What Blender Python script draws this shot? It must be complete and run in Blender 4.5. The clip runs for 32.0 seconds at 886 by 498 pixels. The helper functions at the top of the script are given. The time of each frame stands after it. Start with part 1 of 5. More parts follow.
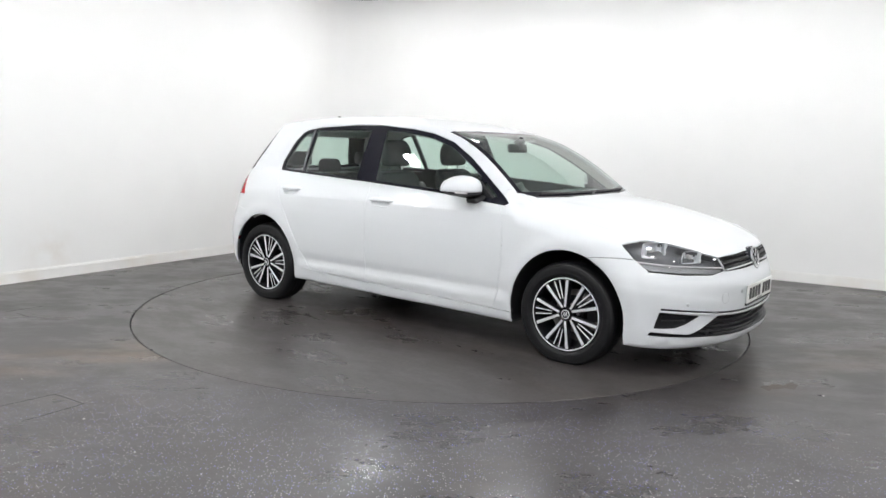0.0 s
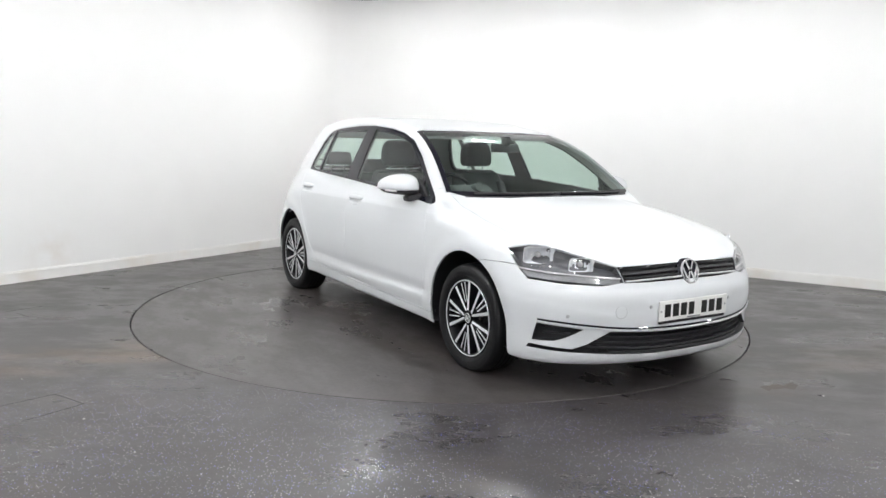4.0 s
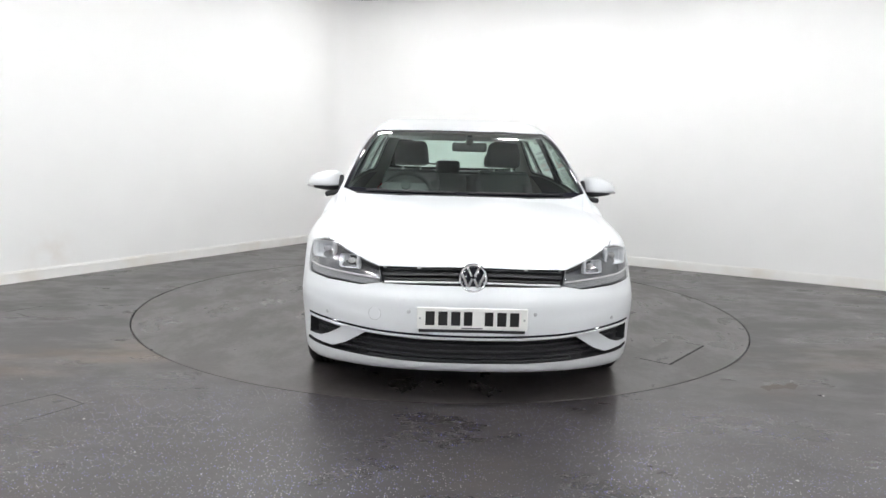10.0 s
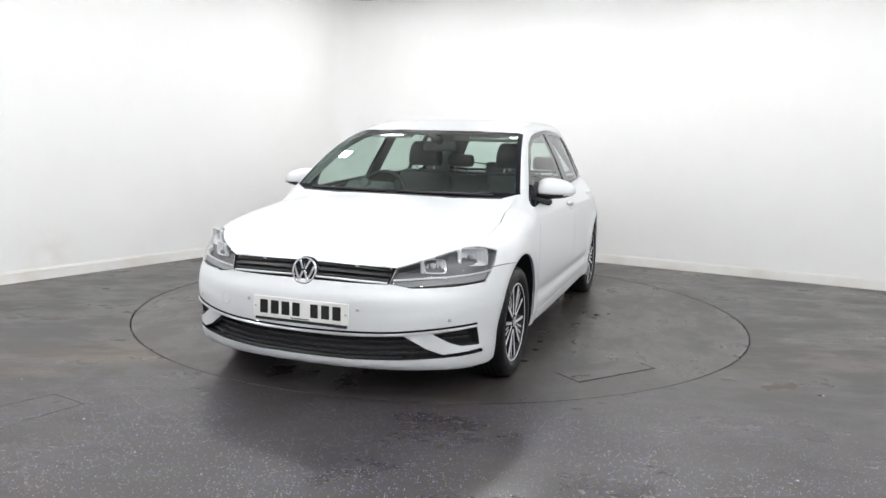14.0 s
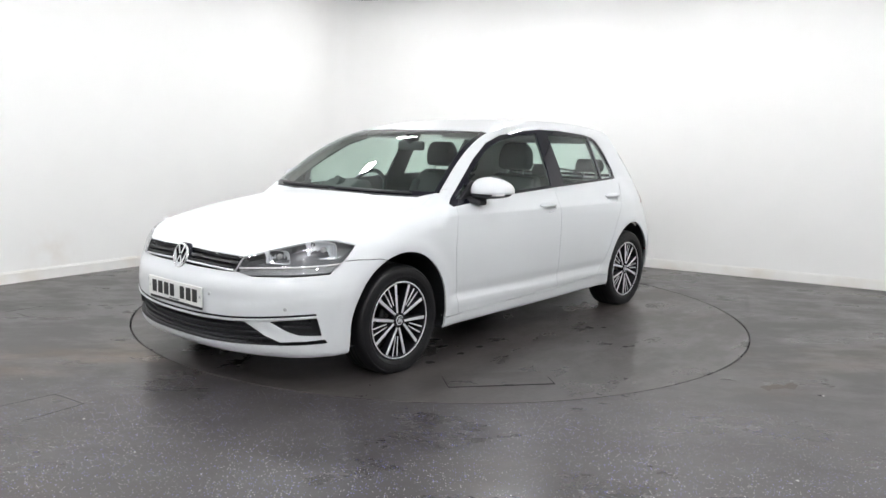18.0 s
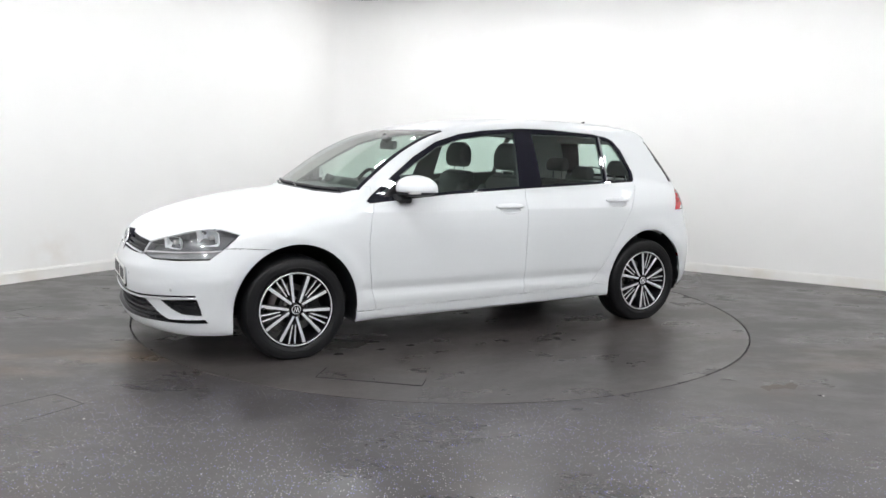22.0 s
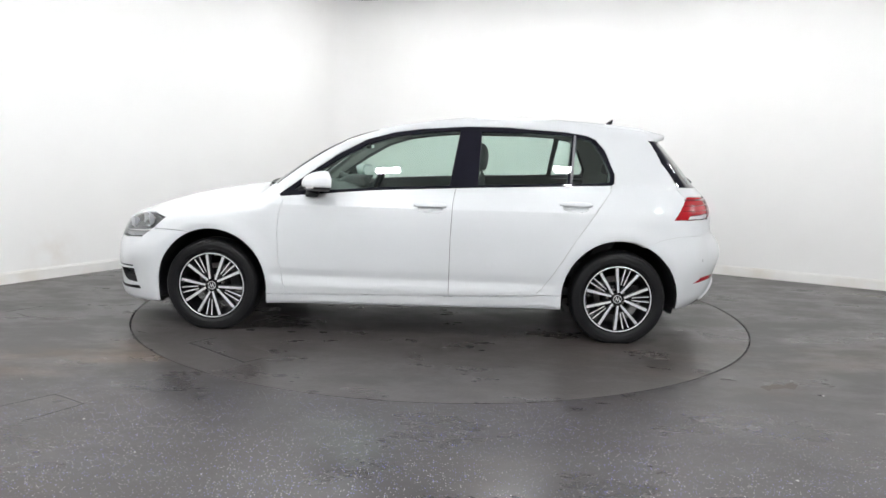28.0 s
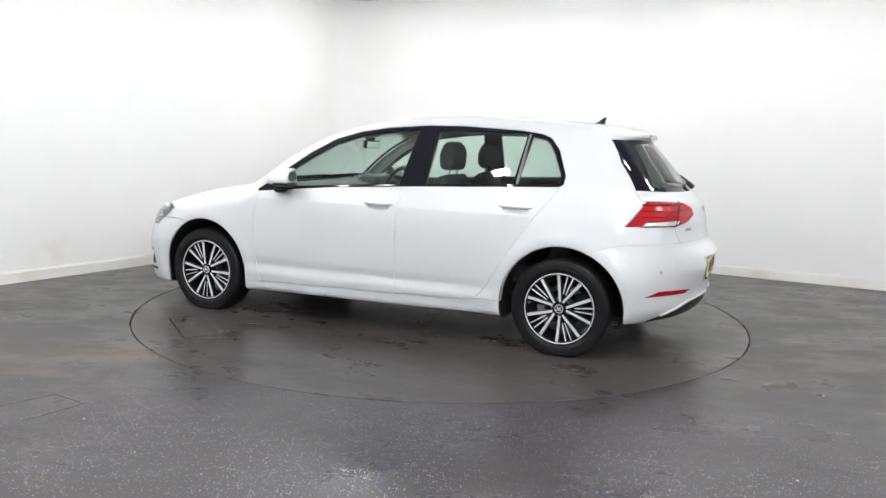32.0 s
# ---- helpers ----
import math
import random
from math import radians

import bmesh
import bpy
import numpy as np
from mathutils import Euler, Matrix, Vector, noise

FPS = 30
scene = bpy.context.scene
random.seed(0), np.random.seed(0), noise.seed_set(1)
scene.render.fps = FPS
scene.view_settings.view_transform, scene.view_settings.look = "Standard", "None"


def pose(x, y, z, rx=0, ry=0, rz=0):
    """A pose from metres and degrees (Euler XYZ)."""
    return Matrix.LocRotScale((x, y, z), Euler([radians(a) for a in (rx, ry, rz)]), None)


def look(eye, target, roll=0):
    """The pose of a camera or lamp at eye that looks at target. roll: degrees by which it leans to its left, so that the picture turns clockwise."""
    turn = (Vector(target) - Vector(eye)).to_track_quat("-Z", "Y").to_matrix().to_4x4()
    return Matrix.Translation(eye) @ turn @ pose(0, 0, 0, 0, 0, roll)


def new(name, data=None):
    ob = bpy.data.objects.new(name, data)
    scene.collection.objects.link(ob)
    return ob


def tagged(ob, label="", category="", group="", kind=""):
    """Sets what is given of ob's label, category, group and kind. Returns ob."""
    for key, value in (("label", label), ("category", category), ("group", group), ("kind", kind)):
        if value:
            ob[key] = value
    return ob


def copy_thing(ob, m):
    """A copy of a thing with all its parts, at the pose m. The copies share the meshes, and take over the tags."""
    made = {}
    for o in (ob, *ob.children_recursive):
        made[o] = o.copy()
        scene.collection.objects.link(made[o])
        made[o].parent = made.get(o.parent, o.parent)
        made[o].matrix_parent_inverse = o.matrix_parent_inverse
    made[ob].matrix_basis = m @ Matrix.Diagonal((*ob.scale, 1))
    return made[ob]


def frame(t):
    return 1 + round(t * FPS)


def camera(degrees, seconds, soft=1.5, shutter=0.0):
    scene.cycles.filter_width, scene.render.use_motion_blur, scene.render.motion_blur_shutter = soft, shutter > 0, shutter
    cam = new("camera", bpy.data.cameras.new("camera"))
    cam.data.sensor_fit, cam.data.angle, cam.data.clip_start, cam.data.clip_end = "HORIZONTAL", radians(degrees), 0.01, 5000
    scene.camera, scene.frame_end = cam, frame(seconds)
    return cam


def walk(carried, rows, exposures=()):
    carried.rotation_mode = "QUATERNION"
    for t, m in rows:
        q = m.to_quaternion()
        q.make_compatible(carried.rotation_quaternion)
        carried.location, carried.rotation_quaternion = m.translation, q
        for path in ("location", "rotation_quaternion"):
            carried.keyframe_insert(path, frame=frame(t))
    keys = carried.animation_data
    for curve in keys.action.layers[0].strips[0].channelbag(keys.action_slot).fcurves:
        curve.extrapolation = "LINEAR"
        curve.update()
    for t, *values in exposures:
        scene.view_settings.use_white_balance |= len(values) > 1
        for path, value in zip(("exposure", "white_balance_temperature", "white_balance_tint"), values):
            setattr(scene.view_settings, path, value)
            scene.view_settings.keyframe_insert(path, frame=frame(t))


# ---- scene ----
CLIP = 32.0
cam = camera(60.22, CLIP, soft=1.5)
EYE = (0.0, -5.793, 1.252)
AIM = (0.0008, -4.793, 1.252 - math.tan(radians(7.926)))
walk(cam, [(0.0, look(EYE, AIM, 1.58)), (CLIP, look(EYE, AIM, 1.58))], exposures=[(0.0, 0.0), (CLIP, 0.0)])

TURN_AT_START, TURN_PER_SECOND = -36.889, -5.200   # degrees
CAR_AT = Vector((0.141, 0.1046, 0.0))             # the car's middle on the turntable
TABLE_R = 2.224
WALL_STAIN = (-3.37, 0.72, 0.18)                    # a brown smudge on the wall

# ---- light ----
world = bpy.data.worlds.new("world")
scene.world = world
world.use_nodes = True
world.node_tree.nodes["Background"].inputs[0].default_value = (0.75, 0.8, 0.9, 1)
world.node_tree.nodes["Background"].inputs[1].default_value = 0.05
PANEL_GLOW = 184.0


# ---- materials ----
def nodes_of(name):
    m = bpy.data.materials.new(name)
    m.use_nodes = True
    nt = m.node_tree
    return m, nt, nt.nodes["Principled BSDF"]


def mat(name, colour, rough=0.5, metal=0.0, coat=0.0, grain=0.0, scale=30.0, bump=0.0, spec=0.5, rough_var=0.0, ior=1.5):
    """A surface with grain in colour, roughness and relief."""
    m, nt, b = nodes_of(name)
    b.inputs["Base Color"].default_value = (*colour, 1)
    b.inputs["Roughness"].default_value = rough
    b.inputs["Metallic"].default_value = metal
    b.inputs["Coat Weight"].default_value = coat
    b.inputs["Coat Roughness"].default_value = 0.04
    b.inputs["Specular IOR Level"].default_value = spec
    b.inputs["IOR"].default_value = ior
    if grain or bump or rough_var:
        tc = nt.nodes.new("ShaderNodeTexCoord")
        n1 = nt.nodes.new("ShaderNodeTexNoise")
        n1.inputs["Scale"].default_value, n1.inputs["Detail"].default_value = scale, 6
        n2 = nt.nodes.new("ShaderNodeTexNoise")
        n2.inputs["Scale"].default_value, n2.inputs["Detail"].default_value = scale * 0.07, 3
        for n in (n1, n2):
            nt.links.new(tc.outputs["Object"], n.inputs["Vector"])
        add = nt.nodes.new("ShaderNodeMath")
        add.operation = "ADD"
        nt.links.new(n1.outputs["Fac"], add.inputs[0])
        nt.links.new(n2.outputs["Fac"], add.inputs[1])
        if grain:
            r = nt.nodes.new("ShaderNodeMapRange")
            r.inputs[1].default_value, r.inputs[2].default_value = 0.6, 1.4
            r.inputs[3].default_value, r.inputs[4].default_value = 1 - grain, 1 + grain
            nt.links.new(add.outputs[0], r.inputs[0])
            mul = nt.nodes.new("ShaderNodeVectorMath")
            mul.operation = "SCALE"
            mul.inputs[0].default_value = colour
            nt.links.new(r.outputs[0], mul.inputs["Scale"])
            nt.links.new(mul.outputs[0], b.inputs["Base Color"])
        if rough_var:
            r2 = nt.nodes.new("ShaderNodeMapRange")
            r2.inputs[1].default_value, r2.inputs[2].default_value = 0.6, 1.4
            r2.inputs[3].default_value, r2.inputs[4].default_value = max(rough - rough_var, 0.02), rough + rough_var
            nt.links.new(add.outputs[0], r2.inputs[0])
            nt.links.new(r2.outputs[0], b.inputs["Roughness"])
        if bump:
            bp = nt.nodes.new("ShaderNodeBump")
            bp.inputs["Strength"].default_value = bump
            bp.inputs["Distance"].default_value = 0.01
            nt.links.new(n1.outputs["Fac"], bp.inputs["Height"])
            nt.links.new(bp.outputs[0], b.inputs["Normal"])
    return m


def glass_mat(name, tint, gloss_rough=0.0):
    """A thin pane: it tints what is behind it and mirrors by Fresnel."""
    m, nt, b = nodes_of(name)
    nt.nodes.remove(b)
    out = nt.nodes["Material Output"]
    tr = nt.nodes.new("ShaderNodeBsdfTransparent")
    tr.inputs[0].default_value = (*tint, 1)
    gl = nt.nodes.new("ShaderNodeBsdfGlossy")
    gl.inputs["Roughness"].default_value = gloss_rough
    lw = nt.nodes.new("ShaderNodeLayerWeight")
    lw.inputs[0].default_value = 0.5
    pw = nt.nodes.new("ShaderNodeMath")
    pw.operation = "POWER"
    pw.inputs[1].default_value = 5.0
    fr = nt.nodes.new("ShaderNodeMapRange")
    fr.inputs[3].default_value, fr.inputs[4].default_value = 0.085, 1.0
    nt.links.new(lw.outputs["Facing"], pw.inputs[0])
    nt.links.new(pw.outputs[0], fr.inputs[0])
    mx = nt.nodes.new("ShaderNodeMixShader")
    nt.links.new(fr.outputs[0], mx.inputs[0])
    nt.links.new(tr.outputs[0], mx.inputs[1])
    nt.links.new(gl.outputs[0], mx.inputs[2])
    nt.links.new(mx.outputs[0], out.inputs[0])
    return m


def glow_mat(name, colour, strength):
    m, nt, b = nodes_of(name)
    b.inputs["Base Color"].default_value = (0.8, 0.8, 0.8, 1)
    b.inputs["Emission Color"].default_value = (*colour, 1)
    b.inputs["Emission Strength"].default_value = strength
    return m


M_PAINT = mat("white_car_paint", (0.69, 0.708, 0.725), 0.38, coat=0.5, grain=0.01, scale=60)
M_BLACK_GLOSS = mat("black_gloss", (0.008, 0.008, 0.014), 0.03, spec=0.4, rough_var=0.012, scale=20)
M_BLACK = mat("black_plastic", (0.016, 0.016, 0.018), 0.5, grain=0.2, scale=120, bump=0.1)
M_GREY_DARK = mat("dark_grey_plastic", (0.035, 0.035, 0.038), 0.4, grain=0.15, scale=90)
M_GREY_PLASTIC = mat("grey_plastic", (0.16, 0.16, 0.17), 0.45, grain=0.1, scale=90)
M_RUBBER = mat("tyre_rubber", (0.006, 0.006, 0.007), 0.45, spec=0.32, grain=0.25, scale=60, bump=0.15, rough_var=0.12)
M_CHROME = mat("chrome", (0.82, 0.83, 0.85), 0.12, 1.0, rough_var=0.04, scale=40)
M_ALLOY = mat("machined_alloy", (0.70, 0.71, 0.73), 0.34, 0.35, rough_var=0.06, scale=150)
M_RIM_DARK = mat("dark_wheel_paint", (0.008, 0.008, 0.010), 0.35, 0.0, spec=0.4, grain=0.1)
M_STEEL = mat("brake_steel", (0.30, 0.28, 0.27), 0.4, 0.9, grain=0.15, scale=80)
M_GLASS = glass_mat("car_glass", (0.77, 0.885, 0.83))
M_LENS = glass_mat("clear_lens", (0.93, 0.94, 0.95))
M_TRIM = mat("dark_interior_plastic", (0.115, 0.117, 0.120), 0.6, grain=0.15, scale=90, bump=0.1)
M_LINING = mat("pale_headlining", (0.50, 0.50, 0.49), 0.9, grain=0.06, scale=200, bump=0.1)
M_SEAT = mat("dark_seat_cloth", (0.085, 0.085, 0.089), 0.9, grain=0.3, scale=220, bump=0.3)
M_RED = mat("red_lens", (0.40, 0.008, 0.014), 0.25, spec=0.25, coat=0.12, grain=0.06, scale=90)
M_DARK_RED = mat("dark_red_lens", (0.16, 0.006, 0.012), 0.15, coat=0.8, grain=0.08, scale=90)
M_WHITE_LENS = mat("pale_lamp_lens", (0.72, 0.70, 0.70), 0.15, coat=0.6, grain=0.05, scale=80)
M_HOUSING = mat("lamp_housing", (0.13, 0.13, 0.135), 0.38, 0.2, coat=0.3, grain=0.1, scale=40)
M_STRIP = mat("grey_lamp_strip", (0.36, 0.36, 0.365), 0.2, coat=0.5, grain=0.1, scale=70)
M_SENSOR = mat("sensor_grey", (0.45, 0.46, 0.47), 0.4, grain=0.05)
M_BOWL = mat("lamp_reflector", (0.84, 0.85, 0.87), 0.36, 0.4, rough_var=0.1, scale=120)
M_PLATE = mat("white_plate", (0.80, 0.80, 0.78), 0.35, grain=0.02, scale=60)
M_PLATE_YELLOW = mat("yellow_plate", (0.82, 0.68, 0.25), 0.35, grain=0.02, scale=60)
M_INK = mat("black_ink", (0.01, 0.01, 0.01), 0.4)
M_WALL = mat("white_wall_paint", (0.80, 0.795, 0.785), 0.8, grain=0.02, scale=2.5, bump=0.02)
M_CEILING = mat("ceiling_paint", (0.72, 0.71, 0.70), 0.9, grain=0.03, scale=2.0)
M_SKIRT = mat("skirting_paint", (0.80, 0.79, 0.77), 0.5, grain=0.04, scale=12)


def soil(material, colour, scale, lo, hi, amount, spot=None, reach_=0.0):
    """Brown dirt in broken patches over a painted surface, all along it or round one spot."""
    nt = material.node_tree
    b = nt.nodes["Principled BSDF"]
    link = b.inputs["Base Color"].links[0]
    old = link.from_socket
    tc = nt.nodes.new("ShaderNodeTexCoord")
    n = nt.nodes.new("ShaderNodeTexNoise")
    n.inputs["Scale"].default_value, n.inputs["Detail"].default_value = scale, 6
    nt.links.new(tc.outputs["Object"], n.inputs["Vector"])
    r = nt.nodes.new("ShaderNodeMapRange")
    r.inputs[1].default_value, r.inputs[2].default_value, r.inputs[3].default_value, r.inputs[4].default_value = lo, hi, 0.0, amount
    nt.links.new(n.outputs["Fac"], r.inputs[0])
    fac = r.outputs[0]
    if spot:
        d = nt.nodes.new("ShaderNodeVectorMath")
        d.operation = "DISTANCE"
        d.inputs[1].default_value = spot
        nt.links.new(tc.outputs["Object"], d.inputs[0])
        q = nt.nodes.new("ShaderNodeMapRange")
        q.inputs[1].default_value, q.inputs[2].default_value, q.inputs[3].default_value, q.inputs[4].default_value = 0.02, reach_, 1.0, 0.0
        nt.links.new(d.outputs["Value"], q.inputs[0])
        mul = nt.nodes.new("ShaderNodeMath")
        mul.operation = "MULTIPLY"
        nt.links.new(fac, mul.inputs[0])
        nt.links.new(q.outputs[0], mul.inputs[1])
        fac = mul.outputs[0]
    x = nt.nodes.new("ShaderNodeMix")
    x.data_type = "RGBA"
    nt.links.new(fac, x.inputs[0])
    nt.links.new(old, x.inputs[6])
    x.inputs[7].default_value = (*colour, 1)
    nt.links.new(x.outputs[2], b.inputs["Base Color"])


soil(M_SKIRT, (0.56, 0.47, 0.36), 3.0, 0.50, 0.72, 0.35)
soil(M_WALL, (0.62, 0.54, 0.46), 6.0, 0.40, 0.70, 0.40, WALL_STAIN, 0.32)
M_PATCH = mat("brown_floor_patch", (0.075, 0.062, 0.050), 0.55, grain=0.3, scale=30)
M_CHIP = mat("pale_chip", (0.5, 0.5, 0.48), 0.7, grain=0.1)
M_DARK_GAP = mat("dark_gap", (0.01, 0.01, 0.01), 0.9)
M_PANEL = glow_mat("lamp_diffuser", (0.97, 0.985, 1.0), PANEL_GLOW)


def floor_mat(name, disc):
    """Dark vinyl: pale and blue speckle, brown scuffs, grey drag marks. The disc is worn plainer than the floor."""
    m, nt, b = nodes_of(name)
    N, L = nt.nodes.new, nt.links.new
    tc = N("ShaderNodeTexCoord")

    def noise_tex(scale, detail=5, stretch=None, turn=0.12, rough=0.55):
        n = N("ShaderNodeTexNoise")
        n.inputs["Scale"].default_value, n.inputs["Detail"].default_value, n.inputs["Roughness"].default_value = scale, detail, rough
        src = tc.outputs["Object"]
        if stretch:
            mp = N("ShaderNodeMapping")
            mp.inputs["Scale"].default_value = stretch
            mp.inputs["Rotation"].default_value = (0, 0, turn)
            L(src, mp.inputs[0])
            src = mp.outputs[0]
        L(src, n.inputs["Vector"])
        return n.outputs["Fac"]

    def ramp(src, lo, hi, a=0.0, z=1.0):
        r = N("ShaderNodeMapRange")
        r.interpolation_type = "SMOOTHSTEP"
        r.inputs[1].default_value, r.inputs[2].default_value = lo, hi
        r.inputs[3].default_value, r.inputs[4].default_value = a, z
        L(src, r.inputs[0])
        return r.outputs[0]

    def math_of(op, x, y):
        n = N("ShaderNodeMath")
        n.operation = op
        for i, q in enumerate((x, y)):
            if isinstance(q, (int, float)):
                n.inputs[i].default_value = q
            else:
                L(q, n.inputs[i])
        return n.outputs[0]

    def blend(fac, c1, c2):
        x = N("ShaderNodeMix")
        x.data_type = "RGBA"
        L(fac, x.inputs[0])
        for sock, c in ((x.inputs[6], c1), (x.inputs[7], c2)):
            if isinstance(c, tuple):
                sock.default_value = (*c, 1)
            else:
                L(c, sock)
        return x.outputs[2]

    sep = N("ShaderNodeSeparateXYZ")
    L(tc.outputs["Object"], sep.inputs[0])
    mottle = ramp(noise_tex(1.6, 8, (0.75, 1.25, 1), 0.1, 0.68), 0.36, 0.66)
    cloud = ramp(noise_tex(0.45, 4, None, 0.0, 0.55), 0.36, 0.64)
    fine = noise_tex(38, 5)
    deep, pale, mid = ((0.043, 0.0385, 0.0375), (0.070, 0.0620, 0.0595), (0.078, 0.0695, 0.0665)) if disc else ((0.031, 0.0278, 0.0280), (0.050, 0.0448, 0.0448), (0.055, 0.0493, 0.0488))
    col = blend(mottle, deep, pale)
    col = blend(math_of("MULTIPLY", cloud, 0.45), col, mid)
    col = blend(ramp(fine, 0.38, 0.66, 0, 0.55), col, (0.043, 0.0385, 0.0375))
    # brown scuffs: a worn track across the floor beside the turntable, and faint patches elsewhere
    broken = ramp(noise_tex(2.6, 7, (0.6, 1.5, 1), 0.35, 0.68), 0.36, 0.62)
    patch = ramp(noise_tex(0.62, 5, (0.7, 1.25, 1), 0.5, 0.6), 0.54, 0.68, 0, 0.45)
    if not disc:
        track = N("ShaderNodeMapping")
        track.vector_type = "TEXTURE"
        track.inputs["Location"].default_value = (-2.25, -1.72, 0)
        track.inputs["Rotation"].default_value = (0, 0, radians(24))
        track.inputs["Scale"].default_value = (1.5, 0.42, 1)
        L(tc.outputs["Object"], track.inputs[0])
        far = N("ShaderNodeVectorMath")
        far.operation = "LENGTH"
        L(track.outputs[0], far.inputs[0])
        patch = math_of("MAXIMUM", patch, ramp(math_of("ADD", far.outputs["Value"], math_of("MULTIPLY", mottle, 0.3)), 0.35, 1.25, 1.0, 0.0))
    col = blend(math_of("MULTIPLY", math_of("MULTIPLY", patch, broken), 0.80), col, (0.105, 0.074, 0.050))
    # dark rubber smears
    smear = ramp(noise_tex(1.3, 4, (0.6, 1.4, 1), -0.4, 0.55), 0.54, 0.72)
    col = blend(math_of("MULTIPLY", smear, 0.45), col, (0.024, 0.023, 0.023))
    # pale scratches and drips
    scratch = ramp(noise_tex(9.0, 3, (0.35, 2.6, 1), 0.3, 0.5), 0.71, 0.75)
    col = blend(math_of("MULTIPLY", scratch, 0.40), col, (0.19, 0.18, 0.175))
    # speckle
    v = N("ShaderNodeTexVoronoi")
    v.inputs["Scale"].default_value = 106
    L(tc.outputs["Object"], v.inputs["Vector"])
    pick = N("ShaderNodeSeparateColor")
    L(v.outputs["Color"], pick.inputs[0])
    dots = math_of("MULTIPLY", ramp(v.outputs["Distance"], 0.20, 0.29, 1.0, 0.0), ramp(pick.outputs[0], 0.38, 0.80))
    if disc:
        keep = math_of("MULTIPLY", ramp(noise_tex(0.9, 4), 0.5, 0.7), 0.20)
    else:
        edge = math_of("ADD", sep.outputs["Y"], math_of("MULTIPLY", noise_tex(0.9, 5), 1.0))
        edge = math_of("ADD", edge, math_of("MULTIPLY", ramp(sep.outputs["X"], 0.9, 2.6), 0.7))
        keep = math_of("ADD", ramp(edge, -1.15, -2.0, 0.0, 0.95), 0.06)
        keep = math_of("MULTIPLY", keep, ramp(noise_tex(1.7, 6), 0.34, 0.58, 0.35, 1.0))
    tone = blend(ramp(pick.outputs[1], 0.40, 0.50), (0.24, 0.24, 0.70), (0.60, 0.59, 0.60))
    col = blend(math_of("MULTIPLY", dots, keep), col, tone)
    L(col, b.inputs["Base Color"])
    L(ramp(mottle, 0.0, 1.0, 0.27, 0.41), b.inputs["Roughness"])
    b.inputs["Specular IOR Level"].default_value = 0.45
    bp = N("ShaderNodeBump")
    bp.inputs["Strength"].default_value, bp.inputs["Distance"].default_value = 0.15, 0.003
    L(fine, bp.inputs["Height"])
    L(bp.outputs[0], b.inputs["Normal"])
    return m


M_FLOOR = floor_mat("speckled_vinyl", False)
M_TABLE = floor_mat("worn_vinyl", True)


# ---- mesh helpers ----
def mesh_of(name, verts, faces, material, smooth=False):
    me = bpy.data.meshes.new(name)
    me.from_pydata([tuple(v) for v in verts], [], [tuple(f) for f in faces])
    me.materials.append(material)
    if smooth:
        me.polygons.foreach_set("use_smooth", [True] * len(me.polygons))
    me.update()
    return me


def add(name, verts, faces, material, parent=None, label="", smooth=False):
    ob = new(name, mesh_of(name, verts, faces, material, smooth))
    ob.parent = parent
    return tagged(ob, label)


def part(name, bm, material, parent, label="", smooth=False):
    """One bmesh as one mesh object under a thing or a part."""
    me = bpy.data.meshes.new(name)
    bm.to_mesh(me)
    bm.free()
    me.materials.append(material)
    if smooth:
        me.polygons.foreach_set("use_smooth", [True] * len(me.polygons))
    ob = new(name, me)
    ob.parent = parent
    return tagged(ob, label)


def box(size, at=(0, 0, 0), turn=(0, 0, 0), bevel=0.0, seg=2, bm=None, taper=None):
    """A box with rounded edges; taper narrows its top (x, y)."""
    own = bmesh.new()
    bmesh.ops.create_cube(own, size=1.0)
    for v in own.verts:
        v.co = Vector((v.co.x * size[0], v.co.y * size[1], v.co.z * size[2]))
        if taper and v.co.z > 0:
            v.co.x *= taper[0]
            v.co.y *= taper[1]
    if bevel:
        bmesh.ops.bevel(own, geom=own.edges[:], offset=bevel, segments=seg, affect="EDGES", profile=0.5)
    own.transform(pose(*at, *turn))
    if bm is None:
        return own
    me = bpy.data.meshes.new("tmp")
    own.to_mesh(me)
    own.free()
    bm.from_mesh(me)
    bpy.data.meshes.remove(me)
    return bm


def lathe(profile, n=48, axis="y", squash=1.0, closed=True):
    """Verts and faces of a turned form; profile holds (radius, along)."""
    verts, faces = [], []
    k = len(profile)
    for i in range(n):
        a = 2 * math.pi * i / n
        for r, s in profile:
            c, d = r * math.cos(a), r * math.sin(a) * squash
            verts.append((c, s, d) if axis == "y" else (c, d, s))
    for i in range(n):
        j = (i + 1) % n
        for q in range(k - 1):
            f = (i * k + q, i * k + q + 1, j * k + q + 1, j * k + q)
            faces.append(f)
    return verts, faces


